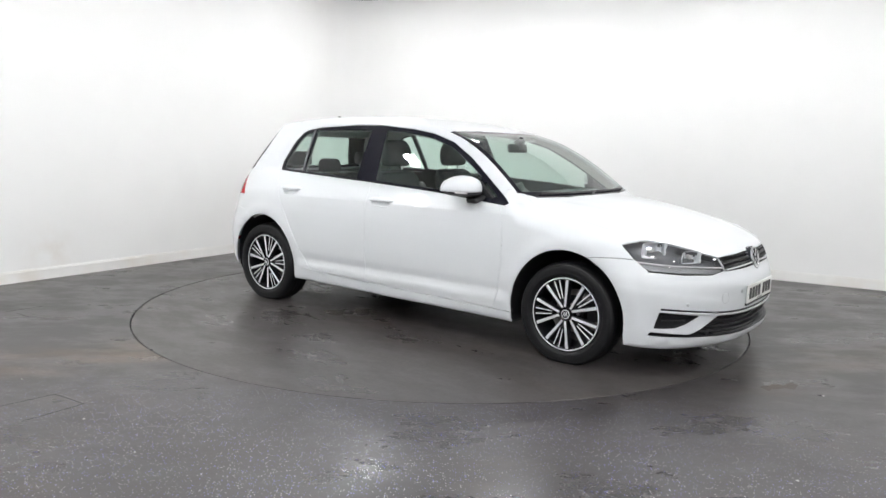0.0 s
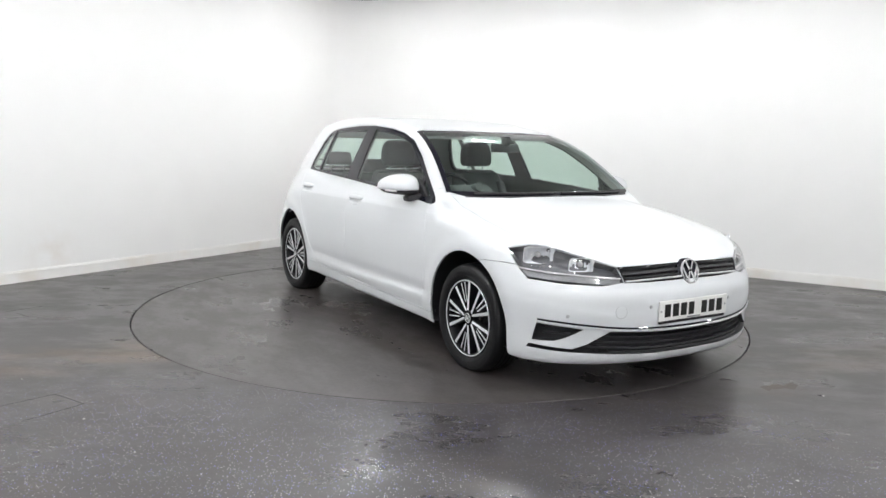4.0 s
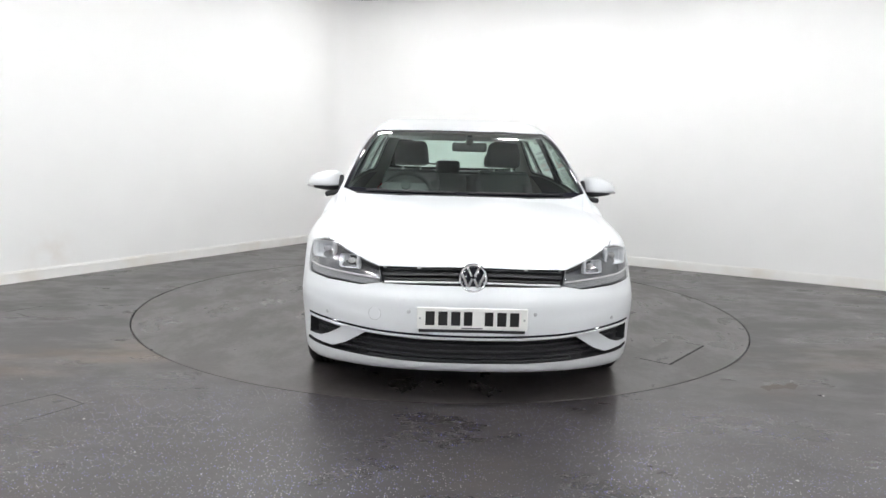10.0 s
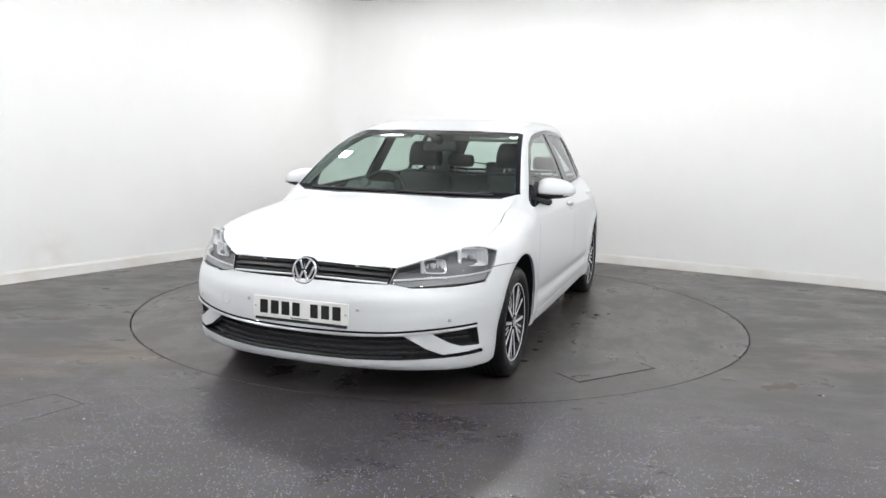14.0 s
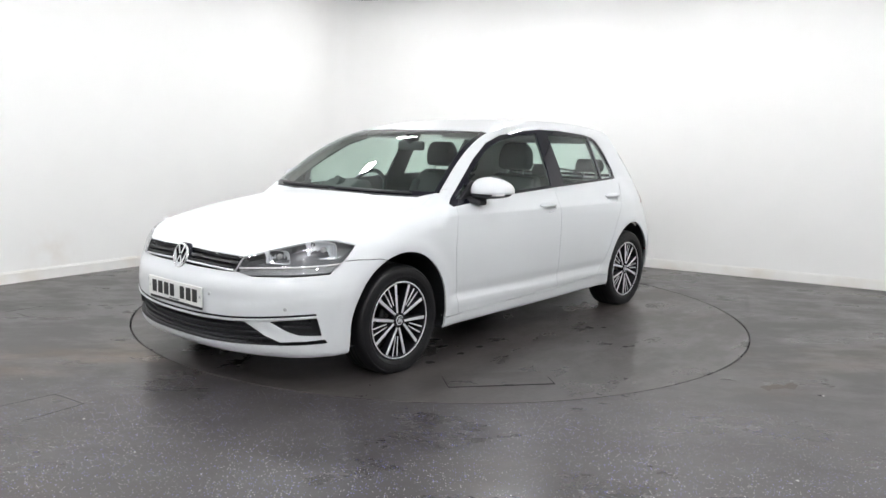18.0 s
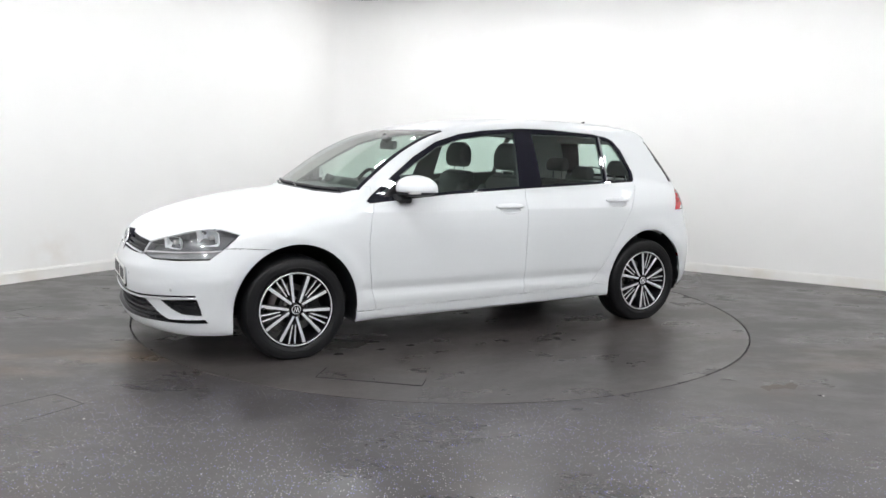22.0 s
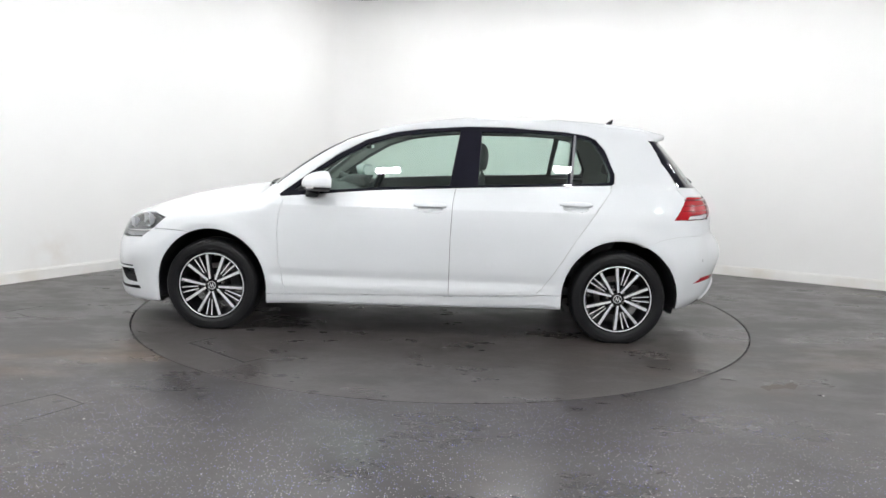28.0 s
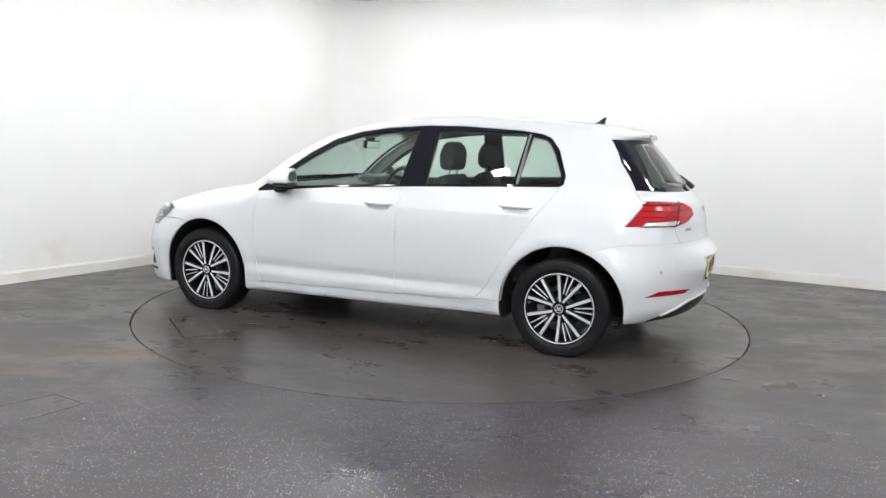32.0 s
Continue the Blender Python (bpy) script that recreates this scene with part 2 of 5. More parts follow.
def tube(points, radius, n=8):
    """Verts and faces of a round bar along points."""
    verts, faces = [], []
    pts = [Vector(p) for p in points]
    for i, p in enumerate(pts):
        t = (pts[min(i + 1, len(pts) - 1)] - pts[max(i - 1, 0)]).normalized()
        u = t.cross(Vector((0, 0, 1)))
        u = (u if u.length > 1e-4 else t.cross(Vector((0, 1, 0)))).normalized()
        w = t.cross(u)
        r = radius[i] if isinstance(radius, (list, tuple)) else radius
        for k in range(n):
            a = 2 * math.pi * k / n
            verts.append(p + u * (r * math.cos(a)) + w * (r * math.sin(a)))
    for i in range(len(pts) - 1):
        for k in range(n):
            a, b = i * n + k, i * n + (k + 1) % n
            faces.append((a, b, b + n, a + n))
    faces.append(tuple(range(n))[::-1])
    faces.append(tuple(range((len(pts) - 1) * n, len(pts) * n)))
    return verts, faces


# ---- the room ----
CORNER = Vector((-1.2455, 4.0904, 0))
ALONG_LEFT = Vector((-math.cos(radians(57.7)), -math.sin(radians(57.7)), 0))
ALONG_RIGHT = Vector((math.cos(radians(28.2)), -math.sin(radians(28.2)), 0))
CEILING_Z = 2.97
COVE = 0.45


def room():
    # wall line from far left round the coved corner to far right, then closed behind
    start, end = CORNER + ALONG_LEFT * 12.5, CORNER + ALONG_RIGHT * 11.5
    back = start + ALONG_RIGHT * 11.5
    p0, p2 = CORNER + ALONG_LEFT * COVE, CORNER + ALONG_RIGHT * COVE
    arc = []
    for i in range(33):
        s = i / 32
        arc.append(p0 * (1 - s) ** 2 + CORNER * 2 * s * (1 - s) + p2 * s * s)
    runs = [("wall_left", [start, p0]), ("wall_corner", arc), ("wall_right", [p2, end]), ("wall_side", [end, back]), ("wall_back", [back, start])]
    centre = Vector((0.5, -3.5, 0))

    def wall(name, pts, z0, z1, thick, material, smooth=False):
        verts, faces = [], []
        for i, p in enumerate(pts):
            t = (pts[min(i + 1, len(pts) - 1)] - pts[max(i - 1, 0)]).normalized()
            n = Vector((t.y, -t.x, 0))
            if n.dot(centre - p) < 0:
                n = -n
            o = p - n * thick
            verts += [(p.x, p.y, z0), (p.x, p.y, z1), (o.x, o.y, z1), (o.x, o.y, z0)]
        m = len(pts)
        for i in range(m - 1):
            for k in range(4):
                faces.append((4 * i + k, 4 * i + (k + 1) % 4, 4 * i + 4 + (k + 1) % 4, 4 * i + 4 + k))
        faces += [(0, 1, 2, 3), tuple(4 * m - 4 + k for k in (3, 2, 1, 0))]
        ob = add(name, verts, faces, material, None, "", smooth)
        bm = bmesh.new()
        bm.from_mesh(ob.data)
        bmesh.ops.recalc_face_normals(bm, faces=bm.faces[:])
        bm.to_mesh(ob.data)
        bm.free()
        return tagged(ob, kind="structure")

    for name, pts in runs:
        bend = wall(name, pts, -0.05, CEILING_Z, 0.15, M_WALL, name == "wall_corner")
        if name == "wall_corner":
            bend.data.set_sharp_from_angle(angle=radians(30))
    # skirting board, 2 cm proud, with a fine top bead
    for i, (name, pts) in enumerate(runs[:3]):
        inn = []
        for k, p in enumerate(pts):
            t = (pts[min(k + 1, len(pts) - 1)] - pts[max(k - 1, 0)]).normalized()
            n = Vector((t.y, -t.x, 0))
            if n.dot(centre - p) < 0:
                n = -n
            inn.append(p + n * 0.018)
        wall("baseboard", inn, 0.0, 0.085, 0.016, M_SKIRT)
        inn2 = [p + (q - p) * 0.6 for p, q in zip(pts, inn)]
        wall("baseboard", inn2, 0.085, 0.097, 0.009, M_SKIRT)
    outline = [start, *arc, end, back]
    top = [(p.x, p.y, CEILING_Z) for p in outline] + [(p.x, p.y, CEILING_Z + 0.12) for p in outline]
    k = len(outline)
    faces = [tuple(range(k)), tuple(range(2 * k - 1, k - 1, -1))] + [(i, (i + 1) % k, k + (i + 1) % k, k + i) for i in range(k)]
    tagged(add("ceiling", top, faces, M_CEILING), kind="structure")
    # thin dark shadow bead where walls and ceiling meet
    bead = [p + (centre - p).normalized() * 0.012 for p in [CORNER + ALONG_LEFT * 6, *arc, CORNER + ALONG_RIGHT * 6]]
    v, f = tube([(p.x, p.y, CEILING_Z - 0.006) for p in bead], 0.006, 6)
    tagged(add("trim", v, f, M_GREY_PLASTIC), kind="structure")


def ring_floor():
    """The floor sheet with the turntable's round opening, and the pit rim beneath the gap."""
    n, hole = 160, TABLE_R + 0.005
    verts, faces = [], []
    for rr, z in ((hole, -0.03), (hole, -0.001), (hole + 0.001, 0.0), (2.6, 0.0), (4.0, 0.0), (16.0, 0.0)):
        for i in range(n):
            a = 2 * math.pi * i / n
            verts.append((rr * math.cos(a), rr * math.sin(a), z))
    for k in range(5):
        for i in range(n):
            j = (i + 1) % n
            faces.append((k * n + i, k * n + n + i, k * n + n + j, k * n + j))
    tagged(add("floor", verts, faces, M_FLOOR), kind="structure")
    v, f = lathe([(0.0, -0.06), (TABLE_R + 0.2, -0.06), (TABLE_R + 0.2, -0.05), (0.0, -0.05)], 96, "z")
    tagged(add("floor_pit", v, f, M_DARK_GAP), kind="structure")


def floor_marks():
    """Seams of a floor hatch, chips and a patch on the floor beside the turntable."""
    def seam(a, b, w, material=M_DARK_GAP, z=0.0008):
        a, b = Vector((*a, z)), Vector((*b, z))
        t = (b - a).normalized()
        n = Vector((-t.y, t.x, 0)) * (w / 2)
        steps = 6
        verts, faces = [], []
        for i in range(steps + 1):
            p = a.lerp(b, i / steps) + n * random.uniform(-.5, .5)
            verts += [p + n * random.uniform(.6, 1.1), p - n * random.uniform(.6, 1.1)]
        for i in range(steps):
            faces.append((2 * i, 2 * i + 1, 2 * i + 3, 2 * i + 2))
        tagged(add("floor_seam", verts, faces, material), kind="structure")
    seam((-3.03, -.59), (-2.88, -.39), .007)
    seam((-2.93, -.63), (-2.81, -.71), .006)
    seam((-2.20, -2.66), (-1.85, -2.25), .006)
    seam((-1.81, -2.61), (-1.65, -2.37), .006)
    seam((-1.85, -2.25), (-1.65, -2.37), .004)
    seam((1.73, -1.86), (1.95, -1.78), .085, M_PATCH)
    for x, y, r, mt in ((1.985, -1.95, .014, M_DARK_GAP), (2.005, -1.955, .010, M_CHIP), (1.39, -3.0, .010, M_CHIP), (-1.69, -1.44, .012, M_DARK_GAP), (-1.56, -2.56, .008, M_CHIP), (-2.12, -2.04, .006, M_CHIP), (-1.2, -2.9, .006, M_CHIP), (.35, -3.3, .006, M_CHIP)):
        verts = [(x + r * random.uniform(.5, 1.1) * math.cos(k * 1.047), y + r * random.uniform(.5, 1.1) * math.sin(k * 1.047), .0006) for k in range(6)]
        top = [(q[0] + (x - q[0]) * .4, q[1] + (y - q[1]) * .4, .003) for q in verts]
        faces = [tuple(range(6, 12))] + [(k, (k + 1) % 6, 6 + (k + 1) % 6, 6 + k) for k in range(6)]
        tagged(add("floor_chip", verts + top, faces, mt), kind="structure")


room()
ring_floor()
floor_marks()


# ---- ceiling lights ----
def build_ceiling_light():
    root = new("ceiling_light")
    w, d = 0.33, 0.17
    bm = bmesh.new()
    for size, at in (((w, 0.03, 0.05), (0, d / 2, 0)), ((w, 0.03, 0.05), (0, -d / 2, 0)), ((0.03, d - 0.03, 0.05), (w / 2 - .015, 0, 0)), ((0.03, d - 0.03, 0.05), (-w / 2 + .015, 0, 0))):
        box(size, at, bevel=0.004, seg=1, bm=bm)
    part("frame", bm, M_GREY_PLASTIC, root)
    part("diffuser", box((w - 0.064, d - 0.034, 0.045), (0, 0, -0.0275), bevel=0.010, seg=2), M_PANEL, root, "glowing white diffuser")
    return tagged(root, "glowing white ceiling light panel in a grey frame", "light", "ceiling lights")


light = build_ceiling_light()
spots = []
# corner panel and wall rows: unseen, added to brighten the back walls
p = CORNER + (ALONG_LEFT + ALONG_RIGHT) * 1.3
spots.append((p.x, p.y, 15))
for along in (3.0, 4.8, 6.6, 8.4):
    p = CORNER + ALONG_RIGHT * along + ALONG_LEFT * 1.3
    spots.append((p.x, p.y, -28.2))
    if along < 8:
        p = CORNER + ALONG_LEFT * along + ALONG_RIGHT * 1.5
        spots.append((p.x, p.y, 57.7))
for y in (-2.4, -4.3, -6.2, -8.0):
    for x in (-2.9, -.8, 1.3, 3.4):
        spots.append((x, y, 0))
for i, (x, y, turn) in enumerate(spots):
    m = pose(x, y, CEILING_Z - 0.026, 0, 0, turn)
    if i == 0:
        light.matrix_basis = m
    else:
        copy_thing(light, m)


# ---- turntable ----
def build_table():
    root = new("turntable")
    v, f = lathe([(0.0, -0.001), (TABLE_R - 0.006, -0.001), (TABLE_R - 0.005, -0.002), (TABLE_R - 0.005, -0.04), (0.0, -0.04)], 160, "z")
    add("disc", v, f, M_TABLE, root)
    # access hatch let into the disc: a thin seam and a lid
    at, turn = HATCH
    lid = new("hatch", None)
    lid.parent = root
    lid.matrix_basis = pose(at[0], at[1], 0, 0, 0, turn)
    w, d = 0.576, 0.23
    for name, size, c in (("seam", (w, 0.014), (0, d / 2)), ("seam", (0.004, d * .5), (-w / 2, d * .25)), ("seam", (0.004, d * .8), (w / 2, d * .1))):
        part(name, box((size[0], size[1], 0.002), (c[0], c[1], -0.0004)), M_DARK_GAP, lid)
    part("lid", box((w - .012, d - .012, 0.002), (0, 0, -0.0006), bevel=.0005, seg=1), M_TABLE, lid)
    # dark oily spots on the disc
    for x, y, r in ((1.202, 0.957, 0.035), (0.932, 0.961, 0.028), (0.722, 0.944, 0.03), (-0.239, 1.156, 0.03), (-0.312, 1.238, 0.022)):
        verts = [(x + r * random.uniform(.7, 1.2) * math.cos(k * .5236), y + r * random.uniform(.5, .9) * math.sin(k * .5236), .0006) for k in range(12)]
        add("oil_spot", verts, [tuple(range(12))], M_DARK_GAP, root, "small dark oil spot")
    return tagged(root, "round dark grey vinyl turntable set flush in the floor", "turntable")


HATCH = ((1.175, 1.414), -38.7)
turntable = build_table()


# ---- car body as one smooth form: x forward, y to its side, z up ----
def curve(*pairs):
    """A smooth line through (x, value) pairs, for arrays."""
    xs = np.array([p[0] for p in pairs], float)
    vs = np.array([p[1] for p in pairs], float)
    d = np.diff(vs) / np.diff(xs)
    m = np.empty(len(xs))
    m[1:-1] = (d[:-1] * np.diff(xs)[1:] + d[1:] * np.diff(xs)[:-1]) / (xs[2:] - xs[:-2])
    m[0], m[-1] = d[0], d[-1]

    def at(x):
        x = np.clip(x, xs[0] - 0.3, xs[-1] + 0.3)
        i = np.clip(np.searchsorted(xs, x) - 1, 0, len(xs) - 2)
        h = xs[i + 1] - xs[i]
        s = (x - xs[i]) / h
        mid = ((2 * s - 3) * s * s + 1) * vs[i] + (s - 1) ** 2 * s * h * m[i] + (3 - 2 * s) * s * s * vs[i + 1] + (s - 1) * s * s * h * m[i + 1]
        low, high = vs[0] + m[0] * (x - xs[0]), vs[-1] + m[-1] * (x - xs[-1])
        return np.where(x < xs[0], low, np.where(x > xs[-1], high, mid))
    return at


def smax(a, b, r):
    h = np.maximum(r - np.abs(a - b), 0) / r
    return np.maximum(a, b) + h * h * r / 4


def smin(a, b, r):
    return -smax(-a, -b, r)


PLAN = curve((-2.1, .62), (-1.95, .735), (-1.75, .80), (-1.5, .845), (-1.2, .868), (-.6, .876), (0, .878), (.6, .876), (1.0, .868), (1.32, .872), (1.6, .858), (1.8, .825), (1.95, .765), (2.1, .60))
SIDE_IN = curve((.10, .055), (.18, .030), (.24, .020), (.33, .015), (.42, .007), (.55, .002), (.66, .001), (.74, .004), (.80, .012), (.84, .024), (.88, .044), (.94, .08), (1.02, .14))
BELT = curve((-1.9, 1.0), (-1.25, 1.005), (-.8, .99), (-.3, .968), (.3, .938), (.89, .905), (1.1, .90))
HOOD = curve((.9, .955), (1.12, .928), (1.35, .898), (1.6, .850), (1.8, .795), (1.95, .735), (2.05, .685), (2.12, .645), (2.2, .58))
NOSE = curve((.12, 2.06), (.17, 2.112), (.21, 2.130), (.30, 2.132), (.44, 2.14), (.52, 2.135), (.57, 2.115), (.62, 2.10), (.70, 2.075), (.8, 2.02))
TAIL = curve((.2, -1.94), (.30, -2.02), (.40, -2.035), (.52, -2.042), (.60, -2.034), (.69, -2.012), (.74, -2.003), (.82, -1.995), (.92, -1.957), (1.0, -1.892), (1.06, -1.845))
FLOOR_Z = curve((-2.1, .236), (-1.75, .226), (-1.3, .215), (-.95, .206), (.95, .178), (1.4, .165), (1.8, .160), (2.1, .166))
GLASS_PLAN = curve((-1.9, .585), (-1.6, .655), (-1.28, .712), (-1.0, .752), (-.5, .79), (0, .803), (.5, .802), (.9, .785), (1.2, .76))
ROOF = curve((-1.75, 1.335), (-1.6, 1.362), (-1.42, 1.385), (-1.2, 1.405), (-1.0, 1.418), (-.6, 1.427), (-.3, 1.419), (.02, 1.390), (.25, 1.352), (.5, 1.298))
SCREEN = curve((.85, 1.20), (.94, 1.072), (1.03, .940), (1.112, .815), (1.17, .718), (1.227, .608), (1.308, .412), (1.36, .19), (1.40, -.05))
BACKLIGHT = curve((.9, -1.955), (1.0, -1.885), (1.1, -1.81), (1.2, -1.73), (1.3, -1.645), (1.36, -1.59))


CREASE = curve((1.1, .728), (.65, .751), (.29, .777), (-.26, .802), (-.88, .825), (-1.3, .838))
LOW_CREASE = curve((.9, .318), (.4, .333), (0, .344), (-.6, .346), (-.85, .356))


def fade(x, a, b):
    """One at a, nothing at b."""
    q = np.clip((x - b) / (a - b), 0, 1)
    return q * q * (3 - 2 * q)


FRONT_LONG, REAR_LONG, WIDE = 1.030, 1.085, 1.01


def stretch(x):
    """The overhangs before and behind the wheels drawn out to their true length."""
    return 1.5 + (x - 1.5) * FRONT_LONG if x > 1.5 else (-1.5 + (x + 1.5) * REAR_LONG if x < -1.5 else x)


def body(p):
    """Below zero inside the car's body."""
    x = p[..., 0]
    x = np.where(x > 1.5, 1.5 + (x - 1.5) / FRONT_LONG, np.where(x < -1.5, -1.5 + (x + 1.5) / REAR_LONG, x))
    y, z = np.abs(p[..., 1]) / WIDE, p[..., 2]
    hw = PLAN(x)
    flare = .012 * np.exp(-(((x - 1.33) ** 2 + (z - .29) ** 2) ** .5 - .40) ** 2 / .0035) + .014 * np.exp(-(((x + 1.31) ** 2 + (z - .29) ** 2) ** .5 - .40) ** 2 / .004)
    lift = np.clip((z - .46) / .42, 0, 1)
    lift = lift * lift * (3 - 2 * lift)
    taper = .060 * np.clip((-1.1 - x) / .55, 0, 1.3) ** 2 * lift + .075 * np.clip((x - 1.38) / .42, 0, 1.1) ** 1.6 * np.clip((z - .52) / .2, 0, 1) ** 1.5
    d = z - CREASE(x)
    ridge = .0070 * np.exp(-np.sqrt(d * d + 4e-6) / .034) * fade(x, .8, 1.15) * fade(x, -.95, -1.2)
    d = z - LOW_CREASE(x)
    ledge = (.0075 * np.exp(-((d + .048) / .034) ** 2) - .0065 * np.exp(-((d - .016) / .030) ** 2)) * fade(x, .86, .99) * fade(x, -.8, -.98)
    side = y - (hw - SIDE_IN(z) + flare - taper + ridge + ledge)
    hood = HOOD(x) - .055 * (y / .75) ** 2 - .035 * (y / .82) ** 6 + .004 * np.exp(-((y - .52 - .12 * (1.1 - x)) / .05) ** 2)
    shoulder = BELT(x) + .012
    mix = np.clip((x - .86) / .14, 0, 1)
    mix = mix * mix * (3 - 2 * mix)
    top = (1 - mix) * shoulder + mix * hood
    low = smax(side, (z - top) * .95, .05)
    nose = x - (NOSE(z) - .27 * (y / .8) ** 2.7)
    low = smax(low, nose * .95, .07)
    tail = TAIL(z) - .055 * np.exp(-((z - .555) / .11) ** 2) * np.clip(1 - (y / .60) ** 2, 0, 1) * (1 - np.exp(-(y / .29) ** 8) * fade(z, .585, .605)) / (1 + np.exp((z - .672) / .011)) + .17 * (y / .65) ** 2.4 - x
    low = smax(low, tail * .95, .06)
    low = smax(low, FLOOR_Z(x) - z, .03)
    d = .33 + .187 * np.clip(y, .3, .9) - z
    low = low - .008 / (1 + np.exp(-d / .014)) * np.exp(-np.maximum(d, 0) / .06) * fade(x, 1.66, 1.52) * fade(y, .55, .35)
    h = z - BELT(x)
    up = np.maximum(h, 0)
    cabin = (y - (GLASS_PLAN(x) - .43 * up - .20 * up * up)) * .88
    cabin = smax(cabin, z - (ROOF(x) + .010 - .014 * (y / .6) ** 2 - .02 * (y / .64) ** 8), .05)
    cabin = smax(cabin, (x - (SCREEN(z) - (.23 - .26 * np.clip(z - .95, 0, .45)) * y * y)) * .55, .04)
    cabin = smax(cabin, (BACKLIGHT(np.maximum(z, .99)) + .14 * (y / .6) ** 2.2 - x) * .78, .03)
    cabin = smax(cabin, BELT(x) - .08 - z, .02)
    return smin(low, cabin, .02)


def slope(p, e=.004):
    g = np.stack([body(p + e * np.eye(3)[i]) - body(p - e * np.eye(3)[i]) for i in range(3)], -1)
    return g / np.maximum(np.linalg.norm(g, axis=-1, keepdims=True), 1e-9)


# ---- car shell: the form as a grid, cut along the panel joints ----
def shell_grid():
    na, nf, nt = 124, 44, 126
    th = np.radians(np.linspace(-90, 90, nt))
    xs = np.linspace(-1.5, 1.5, na)
    org, way = [], []
    ph = np.radians(np.linspace(0, 90, nf + 1))[1:]
    rows = [(-1.5, -p) for p in ph[::-1]] + [(x, 0.0) for x in xs] + [(1.5, p) for p in ph]
    for x, p in rows:
        d = np.stack([np.full(nt, np.sin(p)), np.cos(p) * np.cos(th), np.cos(p) * np.sin(th)], -1)
        org.append(np.tile((x, 0.0, 0.60), (nt, 1)))
        way.append(d)
    org, way = np.concatenate(org), np.concatenate(way)
    steps = np.linspace(0.02, 1.6, 150)
    last = np.full(len(org), 0.02)
    for s in steps:
        inside = body(org + s * way) < 0
        last = np.where(inside, s, last)
    a, b = last, last + steps[1] - steps[0]
    for _ in range(18):
        m = (a + b) / 2
        ins = body(org + m[:, None] * way) < 0
        a, b = np.where(ins, m, a), np.where(ins, b, m)
    p = org + a[:, None] * way
    return p.reshape(len(rows), nt, 3)


def cut(bm, points, way, near=None):
    """Cut bm along the closed outline of points, seen along way. Returns a test for what lies inside."""
    points = [(stretch(q[0]), q[1] * WIDE, q[2]) for q in points]
    d = Vector(way).normalized()
    u = d.cross(Vector((0, 0, 1)))
    u = (u if u.length > 0.1 else Vector((1, 0, 0))).normalized()
    w = u.cross(d).normalized()
    poly = [(Vector(p).dot(u), Vector(p).dot(w)) for p in points]
    pad = 0.03
    n = len(poly)
    us, ws = [q[0] for q in poly], [q[1] for q in poly]
    pool = {}

    def take(f):
        c = f.calc_center_median()
        if near and not near(c, f.normal):
            return
        cu, cw = c.dot(u), c.dot(w)
        if min(us) - pad < cu < max(us) + pad and min(ws) - pad < cw < max(ws) + pad:
            pool[f] = (cu, cw)
    for f in bm.faces:
        take(f)
    for i in range(n):
        (ax, ay), (bx, by) = poly[i], poly[(i + 1) % n]
        if math.hypot(bx - ax, by - ay) < 1e-5:
            continue
        lx, hx, ly, hy = min(ax, bx) - pad, max(ax, bx) + pad, min(ay, by) - pad, max(ay, by) + pad
        sel = [f for f, (cu, cw) in pool.items() if lx < cu < hx and ly < cw < hy]
        if not sel:
            continue
        es = {e for f in sel for e in f.edges}
        vs = {v for f in sel for v in f.verts}
        no = u * (ay - by) + w * (bx - ax)
        done = bmesh.ops.bisect_plane(bm, geom=sel + list(es) + list(vs), dist=1e-5, plane_co=Vector(points[i]), plane_no=no.normalized())
        for f in sel:
            pool.pop(f)
        for g in done["geom"]:
            if isinstance(g, bmesh.types.BMFace) and g.is_valid:
                if g.normal.length < .5:
                    g.normal_update()
                take(g)

    def inside(c, nrm):
        if near and not near(c, nrm):
            return False
        x, y = c.dot(u), c.dot(w)
        r = False
        for i in range(n):
            (ax, ay), (bx, by) = poly[i], poly[(i + 1) % n]
            if (ay > y) != (by > y) and x < (bx - ax) * (y - ay) / (by - ay) + ax:
                r = not r
        return r
    return inside


def S(*xz):
    return [(x, 0.8, z) for x, z in xz]


def F(*yz):
    return [(2.0, y, z) for y, z in yz]


def T(*xy):
    return [(x, y, 1.0) for x, y in xy]


def arch(cx, cz, a, b, n=40):
    out = [(cx + a * math.cos(math.pi * i / n), cz + b * math.sin(math.pi * i / n)) for i in range(n + 1)]
    return S(*out, (cx - a * .985, 0.0), (cx + a * .985, 0.0))


SIDE_WAY, FRONT_WAY, TOP_WAY = (0, 1, 0), (-1, 0, 0), (0.0, 0.02, -1)
ARCH_F, ARCH_R = (1.312, .290, .356, .376), (-1.312, .295, .364, .374)


def on_side(c, n):
    return c.y > .42


SCREEN_WAY = (-.515, 0, -.857)


def on_screen(c, n):
    return c.x > .1 and c.z > .9


def on_nose(c, n):
    return c.x > 1.5


def on_back(c, n):
    return c.x < -1.3


def crease_strip(low, high):
    xs_ = [1.1 - .2875 * i for i in range(9)]
    return S(*[(x, float(CREASE(x)) + high) for x in xs_], *[(x, float(CREASE(x)) + low) for x in xs_[::-1]])


def handle_hollow(x, z):
    return S(*[(x + .084 * math.cos(2 * math.pi * i / 18), z + .021 * math.sin(2 * math.pi * i / 18)) for i in range(18)])


